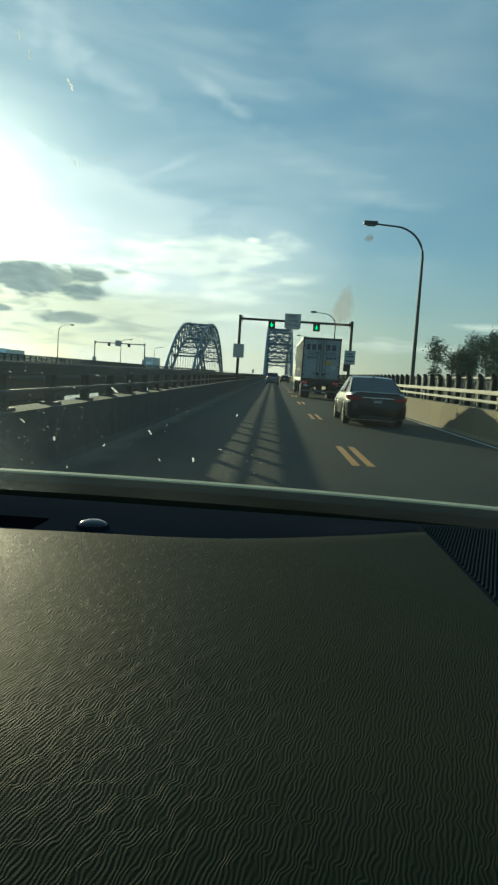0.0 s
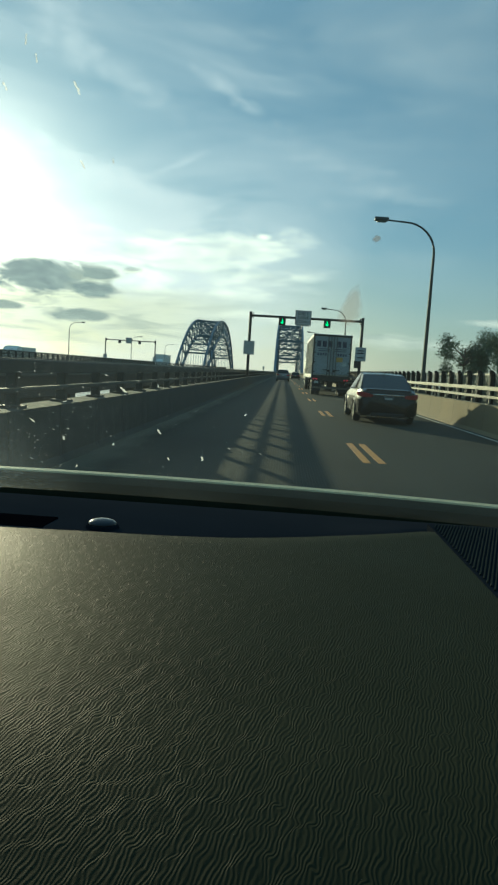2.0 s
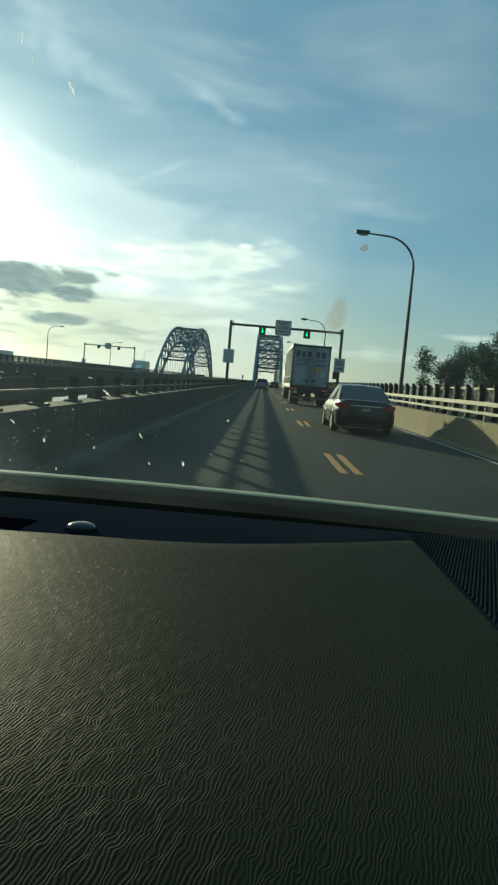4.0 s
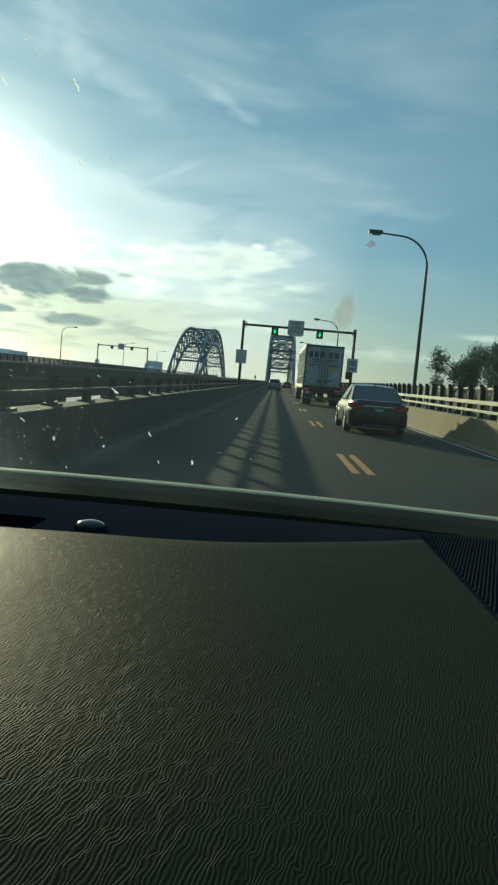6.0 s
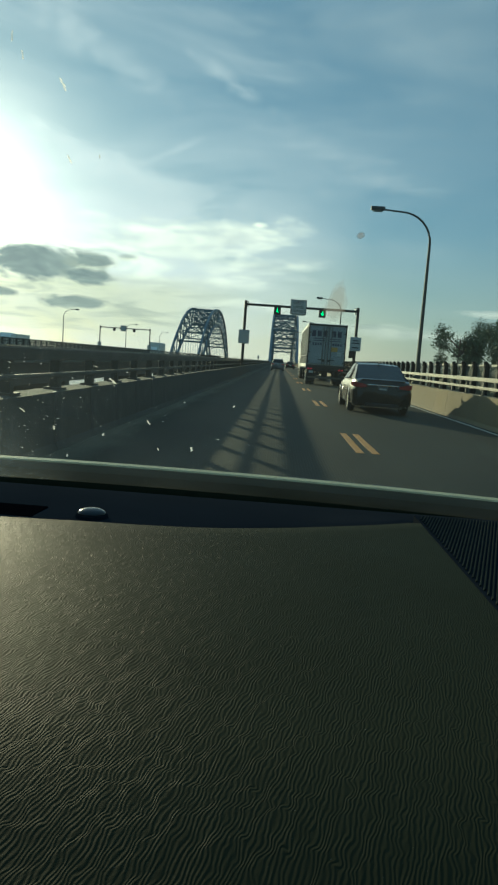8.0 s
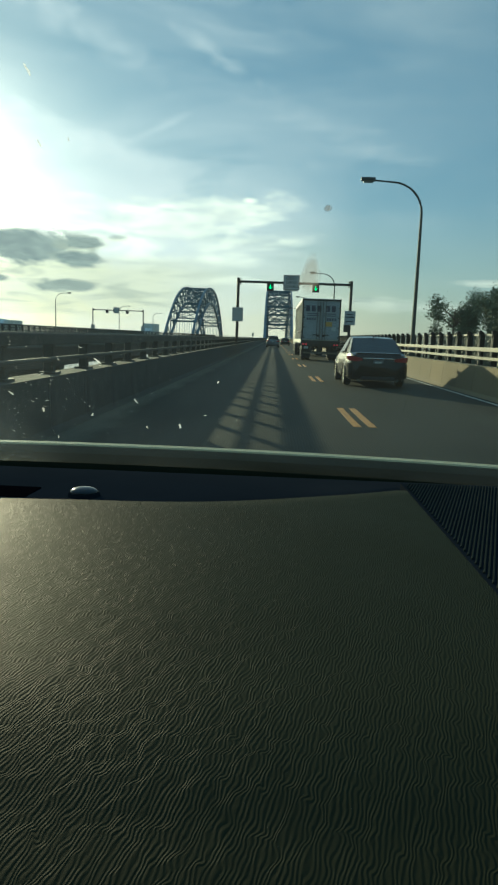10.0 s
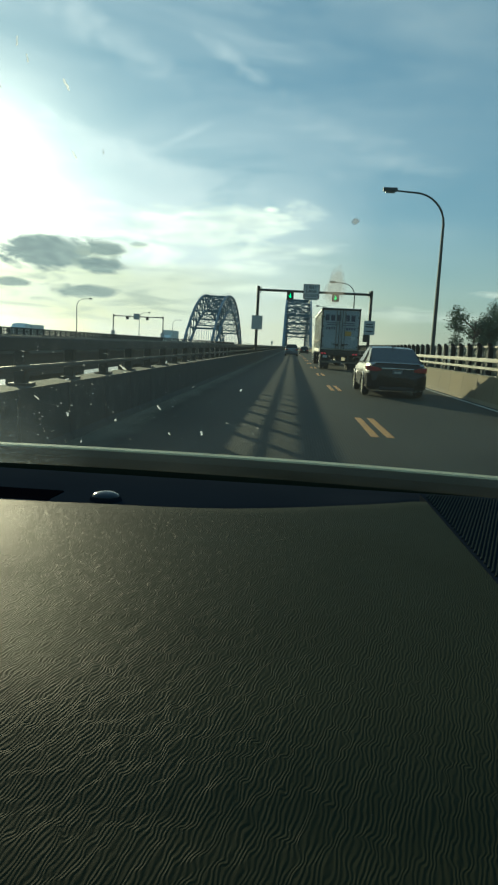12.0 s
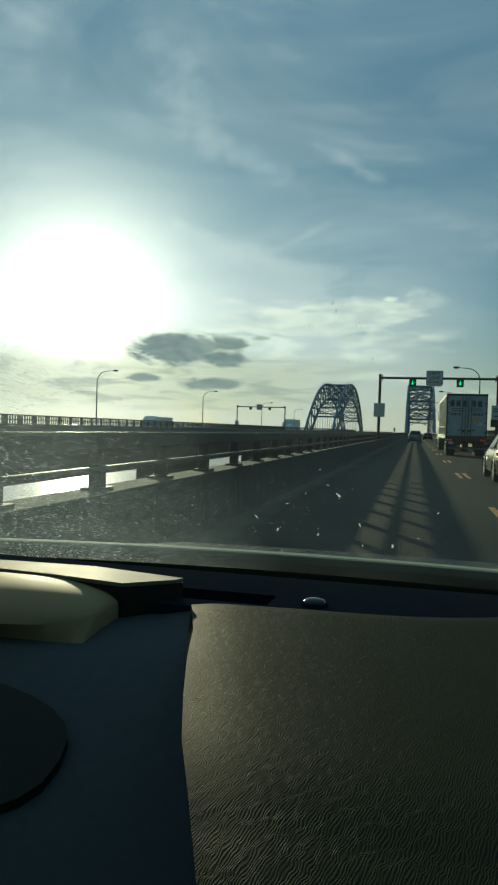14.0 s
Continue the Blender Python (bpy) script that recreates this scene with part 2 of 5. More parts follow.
def leather(name, colour):
    """Moulded dashboard skin with fine meandering ridges."""
    m = bpy.data.materials.new(name)
    m.use_nodes = True
    net = Net(m.node_tree)
    co = net.tree.nodes.new("ShaderNodeTexCoord").outputs["Object"]
    x, y, z = net.split(co)[:]
    roam = net.noise(net.scaled(co, (52, 38, 24), (0, 0, 0.6), (5, 3, 1)), 1.0, 1.5, 0.5)
    drift = net.noise(net.scaled(co, (120, 70, 36), (0, 0, 0.3), (2, 7, 3)), 1.0, 1.0, 0.5)
    strength = net.ramp(net.noise(net.scaled(co, (86, 56, 36), (0, 0, 0.9), (9, 1, 4)), 1.0, 1.0, 0.5), [(0.35, 0.35), (0.62, 1.0)])
    bend = net.noise(net.scaled(co, (190, 90, 36)), 1.0, 0.4, 0.5)
    # strands stand in leaf-shaped bundles, parted by slanting runs where they lean over and crowd
    run = net.math("ADD", net.math("MULTIPLY", net.math("SUBTRACT", y, net.math("MULTIPLY", x, 0.9)), 255.0),
                   net.math("ADD", net.math("MULTIPLY", roam, 13.0), net.math("MULTIPLY", drift, 6.0)))
    leaf = net.math("SUBTRACT", net.math("SINE", run), net.math("MULTIPLY", net.math("SINE", net.math("MULTIPLY", run, 2.0)), 0.28))
    # a second lattice closes the bundles into eyes
    eye = net.math("MULTIPLY", net.math("SINE", net.math("ADD", net.math("MULTIPLY", x, 370.0), net.math("MULTIPLY", drift, 9.0))),
                   net.math("SINE", net.math("ADD", net.math("MULTIPLY", net.math("ADD", y, net.math("MULTIPLY", x, 0.4)), 190.0), net.math("MULTIPLY", roam, 6.0))))
    phase = net.math("ADD", net.math("MULTIPLY", net.math("SUBTRACT", x, net.math("MULTIPLY", y, 0.28)), 2950.0),
                     net.math("ADD", net.math("MULTIPLY", net.math("MULTIPLY", leaf, strength), 2.7), net.math("ADD", net.math("MULTIPLY", eye, 2.0), net.math("MULTIPLY", net.math("SUBTRACT", bend, 0.5), 7.5))))
    ridge = net.math("MULTIPLY_ADD", net.math("SINE", phase), 0.5, 0.5)
    broken = net.ramp(net.noise(net.scaled(co, (150, 65, 60)), 1.0, 2.0, 0.6), [(0.3, 0.35), (0.65, 1.0)])
    height = net.math("ADD", net.math("MULTIPLY", ridge, broken), net.math("MULTIPLY", net.noise(co, 1500.0, 2.0), 0.2))
    dust = net.ramp(net.noise(co, 900.0, 1.0, 0.4), [(0.80, 0.0), (0.84, 1.0)])
    patch = net.noise(co, 9.0, 4.0, 0.6)
    col = net.mix(net.math("MULTIPLY", patch, 0.6), (*colour, 1), tuple(c * 0.65 for c in colour) + (1,))
    col = net.mix(net.math("MULTIPLY", dust, 0.35), col, (0.35, 0.34, 0.3, 1))
    b = net.tree.nodes.new("ShaderNodeBsdfPrincipled")
    net.put(b.inputs["Base Color"], col)
    net.put(b.inputs["Roughness"], net.math("MULTIPLY_ADD", patch, 0.12, 0.50))
    b.inputs["Specular IOR Level"].default_value = 0.0095
    n = net.tree.nodes.new("ShaderNodeBump")
    n.inputs["Strength"].default_value, n.inputs["Distance"].default_value = 0.75, 0.00027
    net.put(n.inputs["Height"], height)
    net.put(b.inputs["Normal"], n.outputs[0])
    net.put(net.tree.nodes.new("ShaderNodeOutputMaterial").inputs[0], b.outputs[0])
    return m


DUST_FILM = 0.014


def pane_glass(name, tint, rough=0.0):
    """Thin clear glass: passes the view on and mirrors by its Fresnel gloss."""
    m = bpy.data.materials.new(name)
    m.use_nodes = True
    net = Net(m.node_tree)
    clear = net.tree.nodes.new("ShaderNodeBsdfTransparent")
    clear.inputs[0].default_value = (*tint, 1)
    shiny = net.tree.nodes.new("ShaderNodeBsdfGlossy")
    shiny.inputs["Roughness"].default_value = rough
    face = net.tree.nodes.new("ShaderNodeLayerWeight").outputs["Facing"]
    gloss = net.math("MULTIPLY_ADD", net.math("POWER", face, 5.0), 0.5, 0.012)
    mixer = net.tree.nodes.new("ShaderNodeMixShader")
    net.put(mixer.inputs[0], gloss)
    net.put(mixer.inputs[1], clear.outputs[0])
    net.put(mixer.inputs[2], shiny.outputs[0])
    co = net.tree.nodes.new("ShaderNodeTexCoord").outputs["Object"]
    dusty = net.tree.nodes.new("ShaderNodeBsdfTranslucent")
    dusty.inputs[0].default_value = (0.8, 0.85, 0.78, 1)
    final = net.tree.nodes.new("ShaderNodeMixShader")
    gx, gy, gz = net.split(co)[:]
    corner = net.math("MULTIPLY", net.ramp(net.math("MULTIPLY", gx, -1.0), [(0.30, 0.0), (0.62, 1.0)]), net.ramp(gz, [(1.22, 1.0), (1.34, 0.0)]))
    splash = net.math("MULTIPLY", corner, net.math("ADD", net.math("MULTIPLY", net.noise(co, 14.0, 3.0, 0.6), 0.10), net.math("MULTIPLY", net.ramp(net.noise(co, 150.0, 3.0, 0.7), [(0.55, 0.0), (0.68, 1.0)]), 0.32)))
    net.put(final.inputs[0], net.math("ADD", net.math("MULTIPLY", net.noise(co, 5.0, 4.0, 0.6), net.math("MULTIPLY_ADD", net.ramp(net.math("MULTIPLY", gx, -1.0), [(0.0, 0.0), (0.4, 1.0)]), DUST_FILM * 0.9, DUST_FILM)), splash))
    net.put(final.inputs[1], mixer.outputs[0])
    net.put(final.inputs[2], dusty.outputs[0])
    net.put(net.tree.nodes.new("ShaderNodeOutputMaterial").inputs[0], final.outputs[0])
    return m


def film_dirt(name, colour, cover, solid=False, taper=0.0):
    """A thin smear: mostly clear, with ragged soft edges of its own; taper narrows its upper end."""
    m = bpy.data.materials.new(name)
    m.use_nodes = True
    net = Net(m.node_tree)
    co = net.tree.nodes.new("ShaderNodeTexCoord").outputs["Object"]
    sx, sy, sz = net.split(co)[:]
    shaped = net.join(net.math("MULTIPLY", sx, net.math("MAXIMUM", net.math("MULTIPLY_ADD", sy, -1.1 * taper, 1.0 + 0.5 * taper), 0.5)), sy, 0.0)
    far = net.vmath("DOT_PRODUCT", shaped, shaped)
    rag = net.noise(co, 2.2, 5.0, 0.6, 0.5)
    amount = net.math("MULTIPLY", net.ramp(net.math("ADD", net.math("SUBTRACT", 1.0, far), net.math("MULTIPLY", net.math("SUBTRACT", rag, 0.5), 0.9)), [(0.2, 0.0), (0.8, 1.0)]), cover)
    clear, dull = net.tree.nodes.new("ShaderNodeBsdfTransparent"), net.tree.nodes.new("ShaderNodeBsdfTranslucent")
    dull.inputs[0].default_value = (*colour, 1)
    mixer = net.tree.nodes.new("ShaderNodeMixShader")
    net.put(mixer.inputs[0], cover if solid else amount)
    net.put(mixer.inputs[1], clear.outputs[0])
    net.put(mixer.inputs[2], dull.outputs[0])
    net.put(net.tree.nodes.new("ShaderNodeOutputMaterial").inputs[0], mixer.outputs[0])
    return m


def road_surface():
    m = bpy.data.materials.new("grooved_concrete_road")
    m.use_nodes = True
    net = Net(m.node_tree)
    co = net.tree.nodes.new("ShaderNodeTexCoord").outputs["Object"]
    x, y, z = net.split(co)[:]
    long = net.noise(net.scaled(co, (1.6, 0.06, 1)), 1.0, 5.0, 0.6)
    blot = net.noise(net.scaled(co, (0.7, 0.35, 1)), 1.0, 6.0, 0.65)
    fine = net.noise(co, 45.0, 3.0, 0.6)
    groove = net.math("MULTIPLY_ADD", net.math("SINE", net.math("MULTIPLY", x, 150.0)), 0.5, 0.5)
    level = net.math("ADD", net.math("MULTIPLY_ADD", long, 0.7, 0.32), net.math("ADD", net.math("MULTIPLY", net.math("SUBTRACT", blot, 0.5), 0.6), net.math("MULTIPLY", net.math("SUBTRACT", fine, 0.5), 0.35)))
    col = net.mix(1.0, (0.040, 0.046, 0.034, 1), net.join(level, level, level), "MULTIPLY")
    # grit swept against the parapet
    grit = net.math("MULTIPLY", net.ramp(net.math("ADD", net.math("MULTIPLY", x, -0.2), net.math("MULTIPLY", net.math("SUBTRACT", blot, 0.5), 0.18)), [(0.47, 0.0), (0.55, 1.0)]), 0.8)
    col = net.mix(grit, col, (0.13, 0.12, 0.085, 1))
    b = net.tree.nodes.new("ShaderNodeBsdfPrincipled")
    net.put(b.inputs["Base Color"], col)
    b.inputs["Roughness"].default_value = 0.8
    b.inputs["Specular IOR Level"].default_value = 0.08
    n = net.tree.nodes.new("ShaderNodeBump")
    n.inputs["Strength"].default_value, n.inputs["Distance"].default_value = 0.5, 0.004
    net.put(n.inputs["Height"], net.math("ADD", fine, net.math("MULTIPLY", groove, 0.6)))
    net.put(b.inputs["Normal"], n.outputs[0])
    net.put(net.tree.nodes.new("ShaderNodeOutputMaterial").inputs[0], b.outputs[0])
    return m


M_ROAD = road_surface()
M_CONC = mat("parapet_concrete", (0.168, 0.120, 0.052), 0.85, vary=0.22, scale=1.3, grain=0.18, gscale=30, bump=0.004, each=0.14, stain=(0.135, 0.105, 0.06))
# left parapet's weathered concrete, its base darkened to carry the shade it stands in
M_CONC_SHADE = mat("weathered_shade_concrete", (0.027, 0.030, 0.022), 0.9, vary=0.45, scale=1.1, grain=0.2, gscale=25, bump=0.004, each=0.03, stain=(0.06, 0.055, 0.045))
M_CONC_DARK = mat("weathered_concrete", (0.11, 0.112, 0.090), 0.9, vary=0.3, scale=0.6, grain=0.2, gscale=20, bump=0.004, stain=(0.12, 0.11, 0.09))
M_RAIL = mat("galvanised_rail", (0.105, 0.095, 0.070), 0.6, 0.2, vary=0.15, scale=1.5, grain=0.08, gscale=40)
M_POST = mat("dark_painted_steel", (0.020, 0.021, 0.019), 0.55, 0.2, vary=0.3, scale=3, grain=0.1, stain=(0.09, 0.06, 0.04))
# stained rail steel for the sides turned from the sun, shade put into the base
M_RAIL_DARK = mat("weathered_shade_rail", (0.022, 0.025, 0.019), 0.6, 0.1, vary=0.3, scale=1.5, grain=0.12, gscale=30, stain=(0.08, 0.065, 0.045))
M_FENCE_POST = mat("black_fence_post", (0.007, 0.008, 0.006), 0.7, vary=0.2, scale=3, grain=0.1, spec=0.15)
M_FENCE = mat("grey_fence_steel", (0.13, 0.125, 0.10), 0.6, 0.3, vary=0.2, scale=2)
M_ARCH = mat("blue_green_bridge_paint", (0.095, 0.16, 0.195), 0.55, 0.1, vary=0.25, scale=0.4, grain=0.12, gscale=6, stain=(0.07, 0.07, 0.06))
M_LAMP = mat("lamp_pole_metal", (0.026, 0.036, 0.030), 0.6, 0.1, vary=0.15, scale=1)
M_LENS = mat("lamp_lens", (0.35, 0.36, 0.33), 0.25, vary=0.1)
M_YELLOW = mat("worn_yellow_paint", (0.50, 0.20, 0.014), 0.7, vary=0.35, scale=5, grain=0.35, gscale=40, stain=(0.16, 0.13, 0.09))
M_WHITE_LINE = mat("worn_white_paint", (0.42, 0.41, 0.36), 0.7, vary=0.3, scale=4, grain=0.3, gscale=40, stain=(0.16, 0.15, 0.12))
M_WATER = mat("river_water", (0.03, 0.055, 0.06), 0.12, vary=0.2, scale=0.02, grain=0.1, gscale=0.6, bump=0.15)
M_EARTH = mat("grassy_bank", (0.07, 0.08, 0.035), 0.95, vary=0.4, scale=0.1, grain=0.3, gscale=2, bump=0.05)
M_BARK = mat("bark", (0.09, 0.07, 0.05), 0.9, vary=0.3, scale=2, grain=0.3, gscale=15, bump=0.02)
M_LEAF = mat("leaves", (0.06, 0.085, 0.03), 0.7, vary=0.45, scale=0.5, grain=0.4, gscale=4)
M_SIGN = mat("white_sign_sheet", (0.46, 0.45, 0.41), 0.5, vary=0.12, scale=2)
M_SIGN_BACK = mat("sign_back_aluminium", (0.44, 0.43, 0.38), 0.6, 0.0, vary=0.15, scale=3)
M_BLACK = mat("black_paint", (0.012, 0.012, 0.012), 0.5, vary=0.1)
M_GREEN = mat("green_arrow_light", (0.03, 1.0, 0.25), 0.5, emit=3.0, vary=0.0, grain=0.0)
M_TRAILER = mat("white_trailer_side", (0.48, 0.45, 0.37), 0.45, vary=0.14, scale=0.8, grain=0.08, gscale=15, stain=(0.42, 0.38, 0.30))
M_TRAILER_REAR = mat("dusty_trailer_door", (0.30, 0.315, 0.30), 0.55, vary=0.2, scale=1.0, grain=0.1, gscale=14, stain=(0.30, 0.29, 0.27))
M_INK = mat("dark_blue_lettering", (0.02, 0.025, 0.05), 0.5, vary=0.3, scale=2, stain=(0.2, 0.2, 0.2))
M_ORANGE = mat("amber_placard", (0.5, 0.28, 0.05), 0.6, vary=0.2)
M_RED = mat("red_tail_lens", (0.28, 0.014, 0.02), 0.2, vary=0.1, coat=0.6)
M_RED_LIT = mat("lit_red_lamp", (0.7, 0.04, 0.06), 0.3, emit=0.3, vary=0, grain=0)
M_TYRE = mat("tyre_rubber", (0.018, 0.018, 0.017), 0.85, vary=0.2, scale=6)
M_RIM = mat("alloy_rim", (0.66, 0.62, 0.52), 0.32, 0.45, vary=0.1)
M_CHROME = mat("chrome", (0.7, 0.7, 0.68), 0.12, 1.0, vary=0.05)
M_CAR = mat("black_car_paint", (0.009, 0.008, 0.007), 0.25, 0.0, vary=0.1, scale=1.5, grain=0.03, coat=0.25, spec=0.3)
M_CAR_SILVER = mat("grey_car_paint", (0.10, 0.11, 0.12), 0.3, 0.4, vary=0.1, coat=0.8)
M_CAR_GLASS = mat("dark_car_window", (0.010, 0.016, 0.018), 0.14, vary=0.05, spec=0.2)
M_VAN = mat("white_truck_box", (0.70, 0.67, 0.58), 0.5, vary=0.12, scale=1)
M_DASH = leather("grained_dash_skin", (0.0300, 0.0330, 0.0190))
M_PLASTIC = mat("smooth_dark_plastic", (0.0125, 0.0160, 0.0205), 0.8, spec=0.0, vary=0.15, scale=8, grain=0.1, gscale=300)
# gold base holds the low sunlight that falls on the hood's crest
M_HOOD = mat("sun_toned_hood", (0.20, 0.155, 0.075), 0.6, vary=0.12, scale=6, grain=0.08, gscale=200, spec=0.08)
M_PANEL = mat("dark_blue_panel", (0.044, 0.049, 0.048), 0.75, vary=0.12, scale=5, spec=0.15)
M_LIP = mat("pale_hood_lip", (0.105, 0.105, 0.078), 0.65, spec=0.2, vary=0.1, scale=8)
M_RIDGE = mat("ribbed_grille_plastic", (0.027, 0.032, 0.028), 0.8, vary=0.1, scale=8, spec=0.0)
M_VOID = mat("vent_slot_black", (0.002, 0.002, 0.003), 1.0, vary=0, spec=0.0)
M_FACE = mat("brown_black_cover", (0.017, 0.016, 0.010), 0.6, vary=0.2, scale=5, spec=0.1)
M_SENSOR = mat("glossy_sensor_dome", (0.005, 0.006, 0.008), 0.14, vary=0.05, spec=0.28)
M_COWL = mat("cowl_trim", (0.016, 0.018, 0.009), 0.6, spec=0.04, vary=0.25, scale=9, grain=0.2, gscale=120)
# matt pale yellow in place of the sky's glint on the glass edge
M_COWL_EDGE = mat("glint_toned_edge", (0.60, 0.50, 0.29), 0.7, 0.0, spec=0.05, vary=0.15, scale=12)
M_TRIM = mat("cabin_lining", (0.10, 0.10, 0.095), 0.9, vary=0.15, scale=4)
M_BODY = mat("own_car_paint", (0.05, 0.055, 0.06), 0.3, 0.3, vary=0.1, coat=0.8)
M_GLASS = pane_glass("windscreen_glass", (0.93, 0.965, 0.945))
M_SPECK = film_dirt("pale_speck", (0.95, 0.95, 0.88), 0.38, True)
M_SMUDGE = film_dirt("brown_smudge", (0.34, 0.29, 0.23), 0.46, taper=0.6)
M_DOT = film_dirt("grey_spot", (0.20, 0.20, 0.19), 0.7)


# ---- mesh helpers ----
def box(bm, c, s, m=None, bevel=0.0):
    r = bmesh.ops.create_cube(bm, size=1.0, matrix=(m or Matrix()) @ Matrix.Translation(c) @ Matrix.Diagonal((*s, 1)))
    if bevel:
        edges = list({e for v in r["verts"] for e in v.link_edges})
        bmesh.ops.bevel(bm, geom=edges, offset=bevel, segments=2, profile=0.5, affect="EDGES")
    return bm


def made_box(c, s, bevel=0.0, m=None):
    return box(bmesh.new(), c, s, m, bevel)


def tube(bm, pts, radii, n=8, cap=True):
    pts = [Vector(p) for p in pts]
    if not hasattr(radii, "__len__"):
        radii = [radii] * len(pts)
    rings = []
    for i, p in enumerate(pts):
        d = (pts[min(i + 1, len(pts) - 1)] - pts[max(i - 1, 0)]).normalized()
        side = d.cross(Vector((0.03, 0.02, 1)) if abs(d.z) < 0.95 else Vector((0, 1, 0.02))).normalized()
        up = side.cross(d)
        rings.append([bm.verts.new(p + radii[i] * (side * math.cos(a) + up * math.sin(a))) for a in (2 * math.pi * k / n for k in range(n))])
    for a, b in zip(rings, rings[1:]):
        for k in range(n):
            bm.faces.new((a[k], a[(k + 1) % n], b[(k + 1) % n], b[k]))
    if cap:
        bm.faces.new(rings[0][::-1])
        bm.faces.new(rings[-1])
    return bm


def beam(bm, a, b, w, h):
    """A straight box member from a to b."""
    a, b = Vector(a), Vector(b)
    d = b - a
    box(bm, (0, 0, 0), (w, h, d.length), Matrix.Translation((a + b) / 2) @ d.to_track_quat("Z", "Y").to_matrix().to_4x4())
    return bm


def made_beam(a, b, w, h):
    return beam(bmesh.new(), a, b, w, h)


def sweep(profile, y0, y1, bm=None):
    """A profile of (x, z) points drawn out along y, closed at both ends."""
    bm = bm or bmesh.new()
    a, b = [bm.verts.new((x, y0, z)) for x, z in profile], [bm.verts.new((x, y1, z)) for x, z in profile]
    n = len(profile)
    for k in range(n):
        bm.faces.new((a[k], a[(k + 1) % n], b[(k + 1) % n], b[k]))
    bm.faces.new(a[::-1])
    bm.faces.new(b)
    bmesh.ops.recalc_face_normals(bm, faces=bm.faces)
    return bm


def loft(rings, bm=None, cap=True):
    bm = bm or bmesh.new()
    vs = [[bm.verts.new(p) for p in r] for r in rings]
    n = len(vs[0])
    for a, b in zip(vs, vs[1:]):
        for k in range(n):
            bm.faces.new((a[k], a[(k + 1) % n], b[(k + 1) % n], b[k]))
    if cap:
        bm.faces.new(vs[0][::-1])
        bm.faces.new(vs[-1])
    bmesh.ops.recalc_face_normals(bm, faces=bm.faces)
    return bm


def link(name, bm, material, smooth=False):
    me = bpy.data.meshes.new(name)
    bm.to_mesh(me)
    bm.free()
    me.materials.append(material)
    if smooth:
        for p in me.polygons:
            p.use_smooth = True
        me.set_sharp_from_angle(angle=radians(35))
    return new(name, me)


def part(name, bm, material, parent, label="", smooth=False):
    ob = link(name, bm, material, smooth)
    ob.parent = parent
    return tagged(ob, label)


def piece(name, me, parent, at, label=""):
    """One more object on a shared mesh."""
    ob = new(name, me)
    ob.parent = parent
    ob.location = at
    return tagged(ob, label)


def thing(name, label, category, group="", at=(0, 0, 0), kind=""):
    ob = new(name)
    ob.location = at
    return tagged(ob, label, category, group, kind)


def words(name, text, size, material, parent, m, label=""):
    cu = bpy.data.curves.new("letters", "FONT")
    cu.body, cu.size, cu.align_x, cu.align_y, cu.extrude = text, size, "CENTER", "CENTER", 0.004
    tmp = new("letters", cu)
    me = bpy.data.meshes.new_from_object(tmp)
    bpy.data.objects.remove(tmp)
    me.materials.clear()
    me.materials.append(material)
    ob = new(name, me)
    ob.parent, ob.matrix_basis = parent, m
    return tagged(ob, label)


REAR = Matrix.Rotation(radians(90), 4, "X")  # lettering that faces back along the road


# ---- large structure ----
Y0, Y1 = -70.0, 900.0
water = tagged(link("water", made_box((0, 1500, -16.5), (9000, 9000, 1.0)), M_WATER), "wide grey river below the bridges", "water", kind="structure")
road = tagged(link("road", made_box((1.4, (Y0 + Y1) / 2, -0.25), (9.0, Y1 - Y0, 0.5)), M_ROAD), "worn grey-olive grooved concrete bridge roadway", "road", kind="structure")


def other_bridge():
    deck = tagged(link("bridge_deck", made_box((-34.2, (Y0 + Y1) / 2, -0.35), (13.4, Y1 - Y0, 0.7)), M_CONC_DARK), "dark concrete deck of the twin bridge", "bridge deck", kind="structure")
    for x in (-39.5, -34.2, -28.9):
        part("girder", made_box((x, (Y0 + Y1) / 2, -2.0), (0.5, Y1 - Y0, 2.6)), M_POST, deck, "deep steel girder under the deck")
    for k in range(10):
        y = -30 + k * 62
        part("pier", made_box((-34.2, y, -9.4), (10.5, 2.2, 13.2), 0.15), M_CONC_DARK, deck, "stained concrete pier")
    return deck


other_bridge()
own_deck = tagged(link("bridge_deck", made_box((2.4, (Y0 + Y1) / 2, -0.75), (12.0, Y1 - Y0, 0.48)), M_CONC_DARK), "concrete slab that carries the roadway", "bridge deck", kind="structure")
for x in (-2.0, 2.6, 7.2):
    part("girder", made_box((x, (Y0 + Y1) / 2, -2.0), (0.5, Y1 - Y0, 2.0)), M_POST, own_deck, "deep steel girder under the deck")
for k in range(10):
    part("pier", made_box((2.6, -30 + k * 62, -9.55), (10.0, 2.2, 12.9), 0.15), M_CONC_DARK, own_deck, "stained concrete pier")
walkway = tagged(link("pavement", made_box((7.0, (Y0 + Y1) / 2, -0.105), (1.5, Y1 - Y0, 0.80)), M_CONC_DARK), "raised concrete walkway behind the parapet", "walkway", kind="structure")

# road paint: short double yellow dashes and a thin white edge line
for k in range(16):
    y = 11.4 + k * 12.2
    for x in (1.49, 1.75):
        tagged(link("lane_marking", made_box((x, y + 1.55, 0.003), (0.13, 3.1, 0.006)), M_YELLOW), "worn yellow double lane dash on the roadway", "road marking", "yellow lane dashes", "structure")
